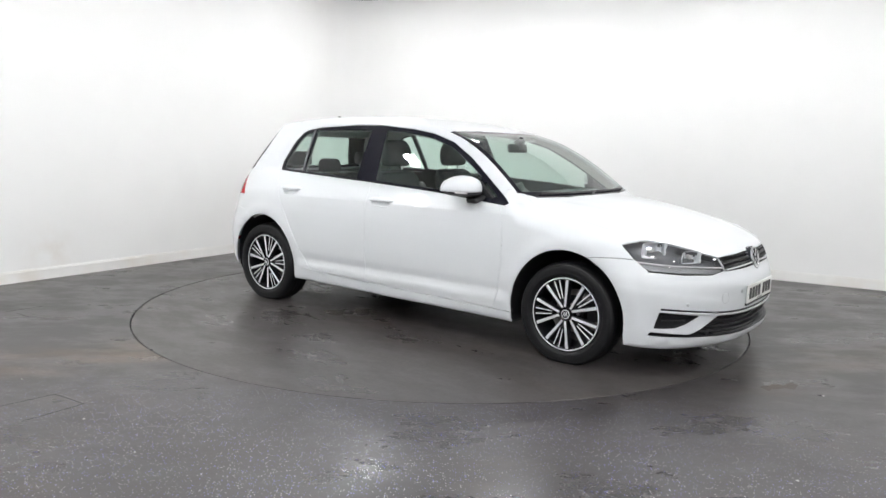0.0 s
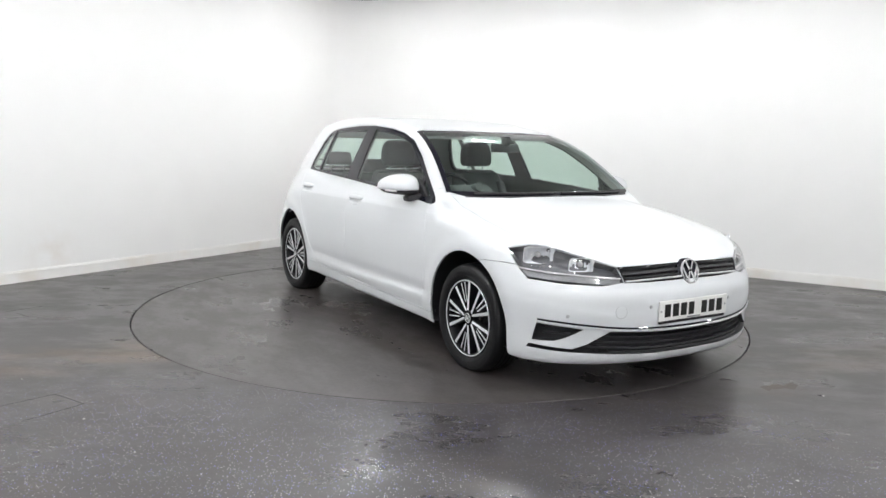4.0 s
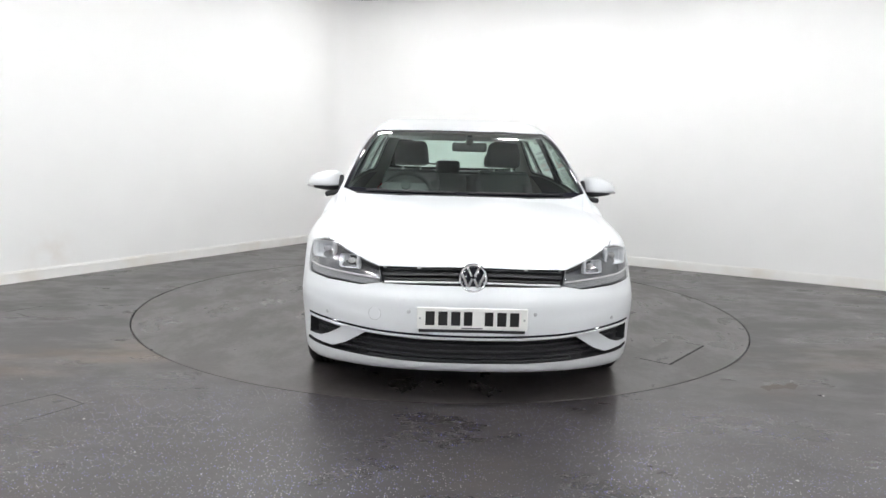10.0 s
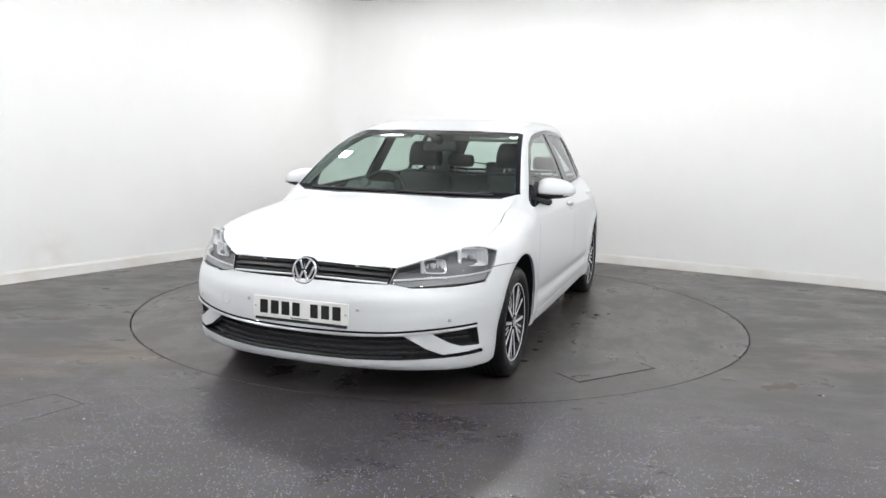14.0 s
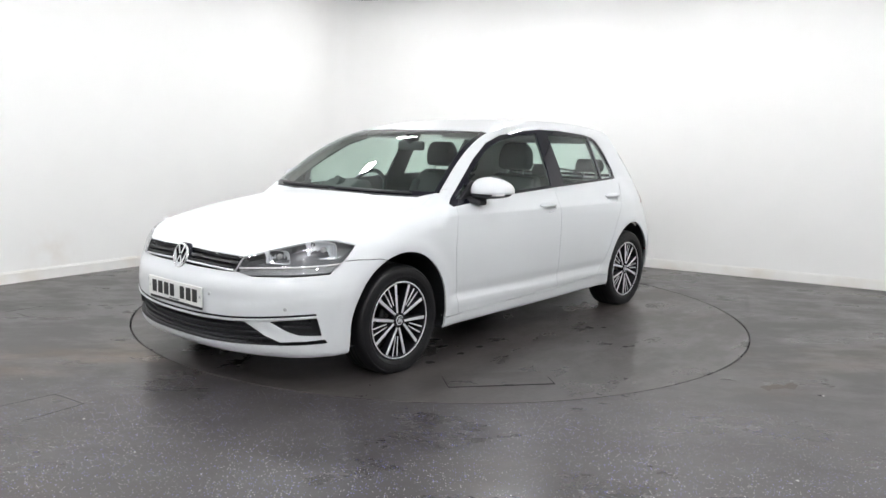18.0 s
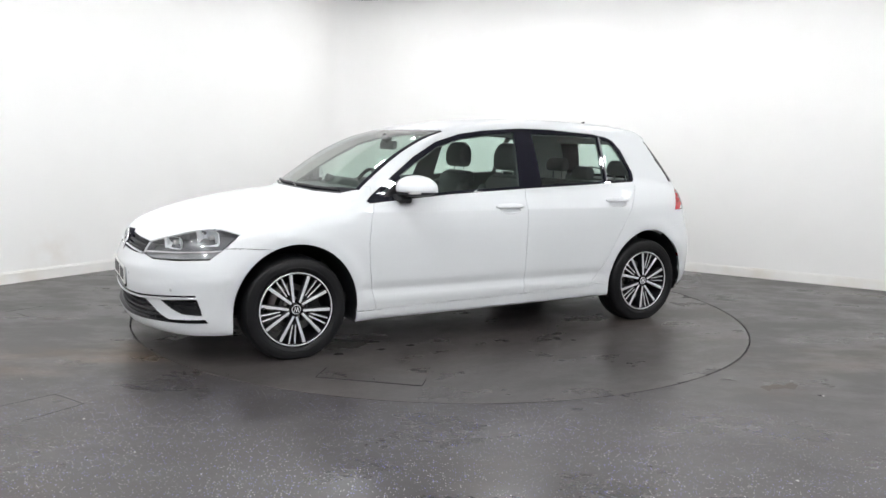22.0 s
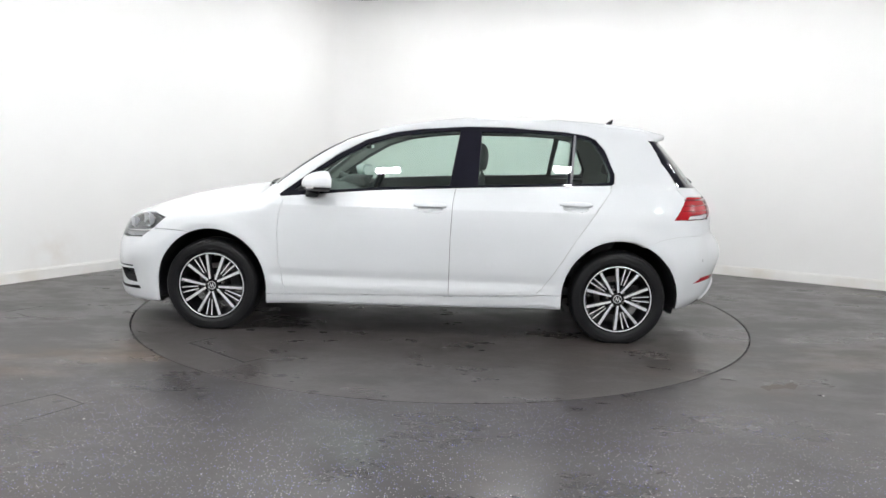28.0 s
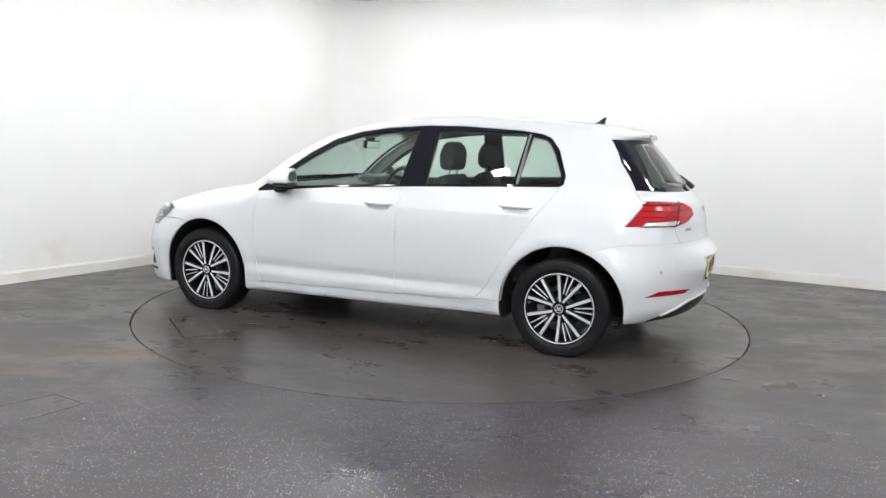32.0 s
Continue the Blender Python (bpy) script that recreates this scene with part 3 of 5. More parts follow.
HANDLES = ((-.100, .831), (-1.018, .861))
OUTLINES = [
    *[("handle_hollow", handle_hollow(x, z), (0, 1, 0), on_side) for x, z in HANDLES],
    ("line", crease_strip(-.016, .016), (0, 1, 0), on_side),
    ("line", crease_strip(-.004, .004), (0, 1, 0), on_side),
    ("arch", arch(*ARCH_F), SIDE_WAY, on_side),
    ("arch", arch(*ARCH_R), SIDE_WAY, on_side),
    ("belly", S((-2.4, -.1), (-2.4, .246), (-1.75, .233), (-1.3, .222), (-.95, .213), (.95, .185), (1.4, .172), (1.8, .167), (2.4, .174), (2.4, -.1)), SIDE_WAY, lambda c, n: n.z < -.15),
    ("front_glass", S((.635, 1.048), (.513, 1.128), (.336, 1.23), (.154, 1.287), (-.068, 1.318), (-.272, 1.334), (-.215, .984), (.25, .958), (.62, .930)), SIDE_WAY, on_side),
    ("corner_glass", S((.790, .930), (.672, 1.020), (.660, .930)), SIDE_WAY, on_side),
    ("rear_glass", S((-.412, 1.330), (-.734, 1.331), (-1.003, 1.322), (-.966, 1.015), (-.396, .989)), SIDE_WAY, on_side),
    ("quarter_glass", S((-1.037, 1.311), (-1.115, 1.298), (-1.150, 1.272), (-1.191, 1.210), (-1.248, 1.082), (-1.242, 1.032), (-1.222, 1.024), (-.991, 1.012)), SIDE_WAY, on_side),
    ("window_surround", S((.882, .900), (.658, 1.065), (.518, 1.163), (.341, 1.26), (.158, 1.313), (-.028, 1.34), (-.325, 1.363), (-.585, 1.362), (-.955, 1.342), (-1.10, 1.322), (-1.155, 1.298), (-1.214, 1.230), (-1.277, 1.075), (-1.272, 1.022), (-1.25, 1.008), (-.955, .997), (-.343, .972), (.309, .936), (.748, .896), (.865, .886)), SIDE_WAY, on_side),
    ("windscreen", [(1.048, -.1, .962), (1.015, .38, .965), (.918, .714, .974), (.300, .566, 1.308), (.335, .30, 1.318), (.338, -.1, 1.324)], SCREEN_WAY, on_screen),
    ("screen_border", [(1.092, -.1, .935), (1.060, .38, .938), (.975, .66, .948), (.905, .742, .960), (.262, .588, 1.318), (.262, .555, 1.326), (.280, .30, 1.333), (.282, -.1, 1.338)], SCREEN_WAY, on_screen),
    ("headlight", [(2.02, .446, .660), (1.935, .563, .700), (1.852, .64, .728), (1.756, .685, .747), (1.69, .735, .748), (1.612, .805, .722), (1.672, .815, .673), (1.722, .818, .636), (1.784, .811, .591), (1.928, .695, .578), (2.027, .527, .571), (2.059, .426, .589)], (-.75, -.65, -.12), on_nose),
    ("grille", F((-.1, .668), (.10, .667), (.442, .659), (.424, .586), (.09, .588), (-.1, .588)), FRONT_WAY, on_nose),
    ("fog_recess", F((.625, .352), (.792, .374), (.798, .285), (.735, .290), (.69, .310)), FRONT_WAY, on_nose),
    ("intake", F((-.1, .330), (.24, .330), (.50, .343), (.60, .278), (.667, .250), (.805, .262), (.810, .244), (.70, .238), (.46, .228), (.25, .222), (-.1, .220)), FRONT_WAY, on_nose),
    ("bonnet", T((1.085, -.1), (1.06, .3), (.985, .62), (.935, .728), (1.09, .700), (1.30, .735), (1.5, .742), (1.66, .735), (1.76, .70), (1.852, .648), (1.935, .566), (2.022, .446), (2.058, .2), (2.066, -.1)), TOP_WAY, lambda c, n: c.x > .85 and n.z > .25 and c.z > .60),
    ("front_bumper", S((1.38, .58), (1.46, .638), (1.501, .646), (1.605, .651), (1.691, .650), (1.76, .665), (2.4, .70), (2.4, 0), (1.38, 0)), SIDE_WAY, lambda c, n: c.x > 1.3),
    ("front_door", S((.838, .892), (.867, .802), (.882, .657), (.876, .51), (.857, .361), (.83, .257), (-.228, .282), (-.23, .623), (-.24, .873), (-.257, .98), (.30, .95), (.75, .91)), SIDE_WAY, on_side),
    ("rear_door", S((-.257, .98), (-.24, .873), (-.23, .623), (-.228, .282), (-.728, .297), (-.785, .312), (-.822, .345), (-.882, .429), (-1.03, .669), (-1.166, .865), (-1.243, .97), (-1.255, 1.02), (-.8, 1.01)), SIDE_WAY, on_side),
    ("sill", S((.965, .250), (.83, .251), (-.228, .276), (-.728, .290), (-.80, .305), (-.99, .305), (-.99, .10), (.965, .10)), SIDE_WAY, on_side),
    ("wing", S((.838, .98), (.838, .892), (.867, .802), (.882, .657), (.876, .51), (.857, .361), (.83, .257), (.83, .2505), (1.0, .2505), (1.0, .10), (1.7, .10), (1.75, .80), (1.42, .90), (1.10, .96), (.985, .985)), SIDE_WAY, lambda c, n: c.y > .42 and c.x > .7),
    ("roof", T((.335, -.1), (.315, .35), (.265, .535), (-.4, .548), (-1.2, .535), (-1.49, .50), (-1.505, -.1)), TOP_WAY, lambda c, n: c.z > 1.25),
    ("reverse_light", [(-1.755, .699, .826), (-1.905, .490, .832), (-1.905, .540, .804), (-1.737, .723, .803)], (.7, -.7, -.05), on_back),
    ("tail_light", [(-1.647, .76, .798), (-1.695, .698, .875), (-1.743, .643, .946), (-1.889, .389, .933), (-1.934, .305, .896), (-1.955, .313, .856), (-1.944, .424, .822), (-1.905, .563, .798)], (.7, -.7, -.05), on_back),
    ("rear_window", F((-.1, 1.283), (.36, 1.276), (.40, 1.262), (.54, 1.030), (.50, 1.018), (-.1, 1.012)), FRONT_WAY, on_back),
    ("rear_window_border", F((-.1, 1.302), (.30, 1.302), (.528, 1.300), (.588, 1.158), (.638, 1.004), (.5, .997), (.213, .990), (-.1, .988)), FRONT_WAY, on_back),
    ("reflector", [(-1.774, .768, .396), (-1.839, .696, .427), (-1.972, .44, .418), (-1.950, .495, .394)], (.7, -.7, -.05), on_back),
    ("diffuser", F((-.1, .350), (.364, .347), (.46, .335), (.518, .318), (.632, .276), (.69, .250), (.70, .1), (-.1, .1)), FRONT_WAY, on_back),
    ("rear_bumper", S((-1.40, .60), (-1.50, .645), (-1.58, .678), (-1.68, .695), (-1.80, .698), (-1.95, .70), (-2.4, .705), (-2.4, 0), (-1.40, 0)), SIDE_WAY, on_back),
    ("tailgate", F((-.1, .988), (.213, .990), (.5, .997), (.638, 1.003), (.650, .95), (.56, .80), (.50, .66), (-.1, .66)), FRONT_WAY, on_back),
]


def half_shell(extra=()):
    """The pieces of one side: name -> (verts, faces)."""
    p = shell_grid()
    nr, nt, _ = p.shape
    bm = bmesh.new()
    vs = [[bm.verts.new(c) for c in row] for row in p.tolist()]
    for i in range(nr - 1):
        for j in range(nt - 1):
            q = [vs[i][j], vs[i][j + 1], vs[i + 1][j + 1], vs[i + 1][j]]
            bm.faces.new(q)
    bmesh.ops.remove_doubles(bm, verts=bm.verts[:], dist=1e-5)
    bm.normal_update()
    tests = []
    for name, pts, way, near in [*extra, *OUTLINES]:
        tests.append((name, cut(bm, pts, way, near)))
        bm.normal_update()
    groups = {}
    for f in bm.faces:
        c, n = f.calc_center_median(), f.normal
        for name, inside in tests:
            if name != "line" and inside(c, n):
                break
        else:
            name = "body_shell"
        groups.setdefault(name, []).append(f)
    out = {}
    for name, fs in groups.items():
        index, verts, faces = {}, [], []
        for f in fs:
            row = []
            for v in f.verts:
                if v not in index:
                    index[v] = len(verts)
                    verts.append(v.co.copy())
                row.append(index[v])
            faces.append(row)
        out[name] = (np.array(verts), faces)
    bm.free()
    return out


def skin(name, verts, faces, material, parent, label="", gap=0.002, fold=0.014, sink=0.0, mirror=False):
    """A panel from the form: edges drawn in by the joint's half width and folded inwards, shaded by the form."""
    verts = np.array(verts, float)
    nrm = slope(verts)
    count = {}
    for f in faces:
        for a, b in zip(f, f[1:] + f[:1]):
            count[(min(a, b), max(a, b))] = count.get((min(a, b), max(a, b)), 0) + 1
    rim = []
    pull = np.zeros_like(verts)
    for f in faces:
        c = verts[f].mean(0)
        for a, b in zip(f, f[1:] + f[:1]):
            if count[(min(a, b), max(a, b))] == 1 and not (abs(verts[a][1]) < 1e-4 and abs(verts[b][1]) < 1e-4):
                rim.append((a, b))
                t = verts[b] - verts[a]
                for i in (a, b):
                    v = np.cross(nrm[i], t)
                    v = v if np.dot(v, c - verts[i]) > 0 else -v
                    pull[i] += v
    ln = np.linalg.norm(pull, axis=1, keepdims=True)
    centre = np.abs(verts[:, 1:2]) < 1e-4
    pull = np.where(ln > 1e-9, pull / np.maximum(ln, 1e-9), 0) * np.where(centre, (1, 0, 1), (1, 1, 1))
    pts = verts + pull * gap - nrm * sink
    faces = [list(f) for f in faces]
    flat = len(faces)
    if fold:
        low = {}
        extra = []
        for a, b in rim:
            for i in (a, b):
                if i not in low:
                    low[i] = len(pts) + len(extra)
                    extra.append(pts[i] - nrm[i] * fold)
            faces.append([b, a, low[a], low[b]])
        if extra:
            pts = np.concatenate([pts, extra])
            nrm = np.concatenate([nrm, np.array([pull[i] * -1 for i in low])])
    if mirror:
        pts, nrm = pts * (1, -1, 1), nrm * (1, -1, 1)
        faces = [f[::-1] for f in faces]
    me = mesh_of(name, pts, faces, material, True)
    loops = []
    for k, f in enumerate(me.polygons):
        for v in f.vertices:
            loops.append(tuple(nrm[v]) if k < flat else (0, 0, 0))
    me.normals_split_custom_set(loops)
    ob = new(name, me)
    ob.parent = parent
    return tagged(ob, label)


def whole(pair, name):
    """Both halves of a piece that spans the car's middle."""
    (va, fa), (vb, fb) = pair[0][name], pair[1][name]
    k = len(va)
    return np.concatenate([va, vb * (1, -1, 1)]), fa + [[i + k for i in f[::-1]] for f in fb]


car = tagged(new("car"), "white five-door hatchback standing on a turntable", "car")
half = half_shell()
halves = [half, half]
frame_of = Matrix.Translation(CAR_AT)


def place(ob):
    """Set a part at the car's own place on the turntable."""
    ob.matrix_basis = frame_of @ ob.matrix_basis
    return ob


for name, material, label in (("roof", M_PAINT, ""), ("bonnet", M_PAINT, ""), ("front_bumper", M_PAINT, ""), ("rear_bumper", M_PAINT, ""),
                              ("tailgate", M_PAINT, ""), ("body_shell", M_PAINT, ""), ("windscreen", M_GLASS, "clear laminated windscreen"), ("screen_border", M_BLACK_GLOSS, "black windscreen border"),
                              ("rear_window", M_GLASS, "tinted rear window"), ("rear_window_border", M_BLACK_GLOSS, "black rear window border"),
                              ("diffuser", M_BLACK, "black lower rear bumper"), ("belly", M_BLACK, "dark underbody")):
    v, f = whole(halves, name)
    thin = name in ("windscreen", "rear_window", "screen_border", "rear_window_border", "belly")
    place(skin(name, v, f, material, car, label, gap=0.0 if thin or name == "rear_bumper" else 0.0020, fold=0.0 if thin else (0.006 if name == "rear_bumper" else 0.014), sink=0.003 if thin else 0.0))
for side in (0, 1):
    H, m = halves[side], side == 1
    for name, material, label in (("front_door", M_PAINT, ""), ("rear_door", M_PAINT, ""), ("wing", M_PAINT, ""), ("sill", M_PAINT, "white sill under the doors"), ("window_surround", M_BLACK_GLOSS, "gloss black window frames and pillar"),
                                  ("front_glass", M_GLASS, "tinted side window"), ("corner_glass", M_GLASS, ""), ("rear_glass", M_GLASS, "tinted side window"), ("quarter_glass", M_GLASS, "tinted quarter window"),
                                  ("tail_light", M_RED, "red tail light"), ("reverse_light", M_WHITE_LENS, "pale reversing lamp"), ("reflector", M_RED, "red bumper reflector"), ("headlight", M_LENS, "clear headlight lens")):
        v, f = H[name]
        glass = "glass" in name
        place(skin(name, v, f, material, car, label, gap=0.0 if glass else {"headlight": .0042, "tail_light": .0036}.get(name, 0.0020), fold=0.0 if glass else 0.014, sink=0.006 if glass else (0.002 if name == "window_surround" else 0.0), mirror=m))


# ---- wheels ----
SQ = 1.0


def bar_between(p0, p1, w0, w1, y0, y1, edge=0.002):
    """A spoke between two places given as (radius, angle); its face at y1, its back at y0, with a narrow bevel."""
    a = Vector((p0[0] * math.cos(p0[1]), p0[0] * math.sin(p0[1])))
    b = Vector((p1[0] * math.cos(p1[1]), p1[0] * math.sin(p1[1])))
    t = (b - a).normalized()
    n = Vector((-t.y, t.x))
    verts = []
    for y, cut_in in ((y0, 0), (y1 - edge, 0), (y1, edge)):
        for p, w in ((a, w0), (b, w1)):
            for k in (-1, 1):
                q = p + n * (k * (w / 2 - cut_in))
                verts.append((q.x, y, q.y * SQ))
    faces = [(0, 1, 3, 2), (8, 10, 11, 9)]
    for base in (0, 4):
        for i, j in ((0, 2), (2, 3), (3, 1), (1, 0)):
            faces.append((base + i, base + j, base + 4 + j, base + 4 + i))
    return verts, faces


def build_wheel(spokes_at):
    """A wheel about its axle (y outwards)."""
    root = new("wheel")
    root.parent = car
    R = .305
    tread = [(.219, -.085), (.233, -.098), (.270, -.102), (.294, -.094), (R - .004, -.080), (R, -.06), (R, .055), (R - .003, .072), (.297, .085), (.287, .094), (.273, .099), (.252, .0995), (.236, .096), (.226, .091), (.220, .085), (.216, .078)]
    v, f = lathe(tread, 72, "y", SQ)
    v = [(q[0], q[1] * (1 + .03 * (q[2] < -.27)), max(q[2], .001 - WHEEL_Z)) for q in v]    # flattened where it stands
    tyre = add("tyre", v, f, M_RUBBER, root, "black road tyre", True)
    # tread grooves and sidewall ribs
    for y in (-.03, 0.0, .03):
        v, f = lathe([(R + .0006, y - .004), (R + .0008, y), (R + .0006, y + .004)], 72, "y", SQ)
        v = [(q[0], q[1], max(q[2], .0015 - WHEEL_Z)) for q in v]
        add("groove", v, f, M_DARK_GAP, root)
    for rr, yy in ((.283, .0960), (.243, .0985)):
        v, f = lathe([(rr - .004, yy - .001), (rr, yy + .0022), (rr + .004, yy - .001)], 72, "y", SQ)
        add("bead", v, f, M_RUBBER, root, "", True)
    v, f = lathe([(.216, .076), (.2135, .088), (.208, .090), (.203, .084), (.199, .05), (.192, .02), (.186, -.08)], 72, "y", SQ)
    rim = add("rim", v, f, M_RIM_DARK, root, "dark painted alloy rim", True)
    v, f = lathe([(.2145, .0885), (.2128, .0912), (.2085, .0912), (.2065, .0880)], 72, "y", SQ)
    add("rim_lip", v, f, M_ALLOY, root, "bright machined lip", True)
    v, f = lathe([(.0, .020), (.075, .020), (.10, -.01), (.0, -.01)], 40, "y", SQ)
    add("hub", v, f, M_RIM_DARK, root, "", True)
    v, f = lathe([(.05, -.045), (.128, -.045), (.13, -.05), (.13, -.065), (.05, -.065)], 48, "y", SQ)
    add("brake_disc", v, f, M_STEEL, root, "steel brake disc", True)
    bm = box((.09, .05, .13), (-.12, -.03, .02), (0, 20, 0), .012)
    part("brake_caliper", bm, M_BLACK, root)
    for k in range(5):
        a0 = math.radians(spokes_at + 72 * k)
        for s in (-1, 1):
            v, f = bar_between((.043, a0 + s * radians(11)), (.2085, a0 + s * radians(20.5)), .0150, .0215, .035, .0795)
            add("spoke", v, f, M_RIM_DARK, root)
            v, f = bar_between((.043, a0 + s * radians(11)), (.2085, a0 + s * radians(20.5)), .0145, .0200, .0797, .0822)
            add("spoke_face", v, f, M_ALLOY, root, "bright machined spoke face")
            v, f = bar_between((.092, a0 + s * radians(5.2)), (.2085, a0 + s * radians(4.9)), .0080, .0100, .035, .0745)
            add("thin_spoke", v, f, M_RIM_DARK, root)
            v, f = bar_between((.092, a0 + s * radians(5.2)), (.2085, a0 + s * radians(4.9)), .0072, .0090, .0747, .0768, .001)
            add("spoke_face", v, f, M_ALLOY, root)
        v, f = lathe([(.0, .030), (.0085, .030), (.0095, .024), (.0095, .015)], 10, "y")
        ob = add("wheel_bolt", v, f, M_STEEL, root)
        ob.location = (.056 * math.cos(a0 + .63), 0.012, .056 * math.sin(a0 + .63) * SQ)
    v, f = lathe([(.0, .086), (.020, .0865), (.027, .084), (.030, .078), (.031, .04)], 32, "y", SQ)
    cap = add("centre_cap", v, f, M_RIM_DARK, root, "round centre cap with a silver emblem", True)
    v, f = lathe([(.0275, .0845), (.026, .0875), (.0235, .0878), (.0225, .0865)], 32, "y", SQ)
    add("ring", v, f, M_ALLOY, root, "", True)
    for x, t in ((-.010, 18), (.010, -18), (-.004, -20), (.004, 20)):
        part("emblem_bar", box((.004, .002, .030), (x, .0877, 0), (0, t, 0)), M_ALLOY, root)
    v, f = lathe([(.0, .0), (.007, 0), (.008, -.004), (.008, -.03)], 12, "y")
    st = add("valve", v, f, M_CHROME, root)
    st.location = (.186, .085, 0.02)
    return root


WHEEL_Z = .289
for x, y, turn, spokes_at in ((1.318, .764, 0, 60.6), (-1.312, .750, 0, 35), (1.318, -.764, 180, 69.5), (-1.312, -.750, 180, 31)):
    build_wheel(spokes_at).matrix_basis = frame_of @ pose(x, y, WHEEL_Z, 0, 0, turn)


# ---- where the form lies ----
def reach(p, way):
    """The place where a line from p, inside the car, leaves its form."""
    p, d = np.array(p, float), np.array(way, float)
    a, b = 0.0, 2.6
    s = np.linspace(0, 2.6, 400)
    ins = body(p + s[:, None] * d) < 0
    if ins.any():
        a = s[ins][-1]
        b = a + s[1]
    for _ in range(2):
        s = np.linspace(a, b, 65)
        ins = np.nonzero(body(p + s[:, None] * d) < 0)[0]
        k = min(ins[-1] if len(ins) else 0, 63)
        a, b = s[k], s[k + 1]
    return Vector(p + a * d)


def nose_at(y, z):
    return reach((0.6, y, z), (1, 0, 0))


def side_at(x, z):
    return reach((x, 0.3, z), (0, 1, 0))


def back_at(y, z):
    return reach((-0.6, y, z), (-1, 0, 0))


def out_of(p):
    return Vector(slope(np.array(p)[None, :])[0])


# ---- wheel wells, cabin lining ----
def build_wells():
    for cx, cz, a, b in (ARCH_F, ARCH_R):
        for s in (1, -1):
            verts, faces = [], []
            n = 36
            for i in range(n + 1):
                t = math.radians(-28 + 236 * i / n)
                x, z = cx + (a + .004) * math.cos(t), cz + (b + .004) * math.sin(t)
                y = side_at(x, max(z, .24)).y - .016
                z = max(z, .20)
                for yy, r in ((y, 1.0), (y - .02, 1.012), (.62, 1.012), (.47, .95), (.44, .5)):
                    verts.append((cx + (x - cx) * r, s * yy, cz + (z - cz) * r))
            for i in range(n):
                for k in range(4):
                    q = [5 * i + k, 5 * i + k + 1, 5 * i + 6 + k, 5 * i + 5 + k]
                    faces.append(q if s < 0 else q[::-1])
            place(add("wheel_well", verts, faces, M_BLACK, car, "dark wheel arch liner", True))


build_wells()
place(part("floor_pan", box((2.9, 1.36, .05), (-.15, 0, .30), bevel=.01), M_BLACK, car, "dark underbody"))
place(part("engine_tray", box((.62, 1.1, .05), (1.72, 0, .24), bevel=.01), M_BLACK, car))
place(part("boot_floor", box((.36, .90, .05), (-1.62, 0, .36), bevel=.01), M_BLACK, car))
for x in (1.318, -1.31):
    v, f = tube([(x, -.74, .295), (x, .74, .295)], .035, 10)
    place(add("axle", v, f, M_BLACK, car))

v, f = whole(halves, "roof")
place(skin("headlining", v, f, M_LINING, car, "pale grey headlining", gap=-.01, fold=0, sink=.030))
v, f = whole(halves, "body_shell")
place(skin("pillar_trim", v, f, M_LINING, car, "pale grey pillar trim", gap=-.01, fold=0, sink=.034))
v, f = whole(halves, "tailgate")
place(skin("tailgate_trim", v, f, M_TRIM, car, "", gap=-.01, fold=0, sink=.04))
for side in (0, 1):
    for name in ("front_door", "rear_door"):
        v, f = halves[side][name]
        place(skin("door_trim", v, f, M_TRIM, car, "dark door trim", gap=-.012, fold=0, sink=.055, mirror=side == 1))
    v, f = halves[side]["window_surround"]
    place(skin("window_trim", v, f, M_TRIM, car, "dark inner window trim", gap=-.004, fold=0, sink=.024, mirror=side == 1))


def slab(profile, y0, y1, bevel=.02, bulge=0.0):
    """A form of one outline in x and z, between two y."""
    bm = bmesh.new()
    ends = []
    for y in (y0, y1):
        ends.append([bm.verts.new((x, y, z)) for x, z in profile])
    n = len(profile)
    bm.faces.new(ends[0])
    bm.faces.new(ends[1][::-1])
    for i in range(n):
        bm.faces.new((ends[0][i], ends[1][i], ends[1][(i + 1) % n], ends[0][(i + 1) % n]))
    bmesh.ops.recalc_face_normals(bm, faces=bm.faces[:])
    bmesh.ops.bevel(bm, geom=bm.edges[:], offset=bevel, segments=3, affect="EDGES", profile=.5)
    return bm


bm = slab([(1.04, .895), (.84, .938), (.62, .932), (.50, .89), (.47, .80), (.52, .62), (.62, .42), (1.04, .42)], -.70, .70, .03)
for v_ in bm.verts:
    v_.co.y *= 1 - .28 * max(v_.co.x - .70, 0) / .34
dash = place(part("dashboard", bm, M_TRIM, car, "dark moulded dashboard", True))
part("instrument_hood", slab([(.72, .93), (.62, .985), (.50, .975), (.47, .90), (.60, .88)], -.53, -.23, .025), M_TRIM, dash, "", True)
part("centre_console", slab([(.52, .80), (.40, .62), (.0, .56), (-.25, .62), (-.30, .40), (.55, .40)], -.12, .12, .02), M_TRIM, dash, "", True)
part("screen", box((.012, .20, .10), (.475, 0, .82), (0, -8, 0), .004), M_BLACK_GLOSS, dash, "black glass screen")
for y in (-.62, .62, -.09, .09):
    part("air_vent", box((.012, .12, .05), (.478, y, .845), (0, -8, 0), .004), M_BLACK_GLOSS, dash)

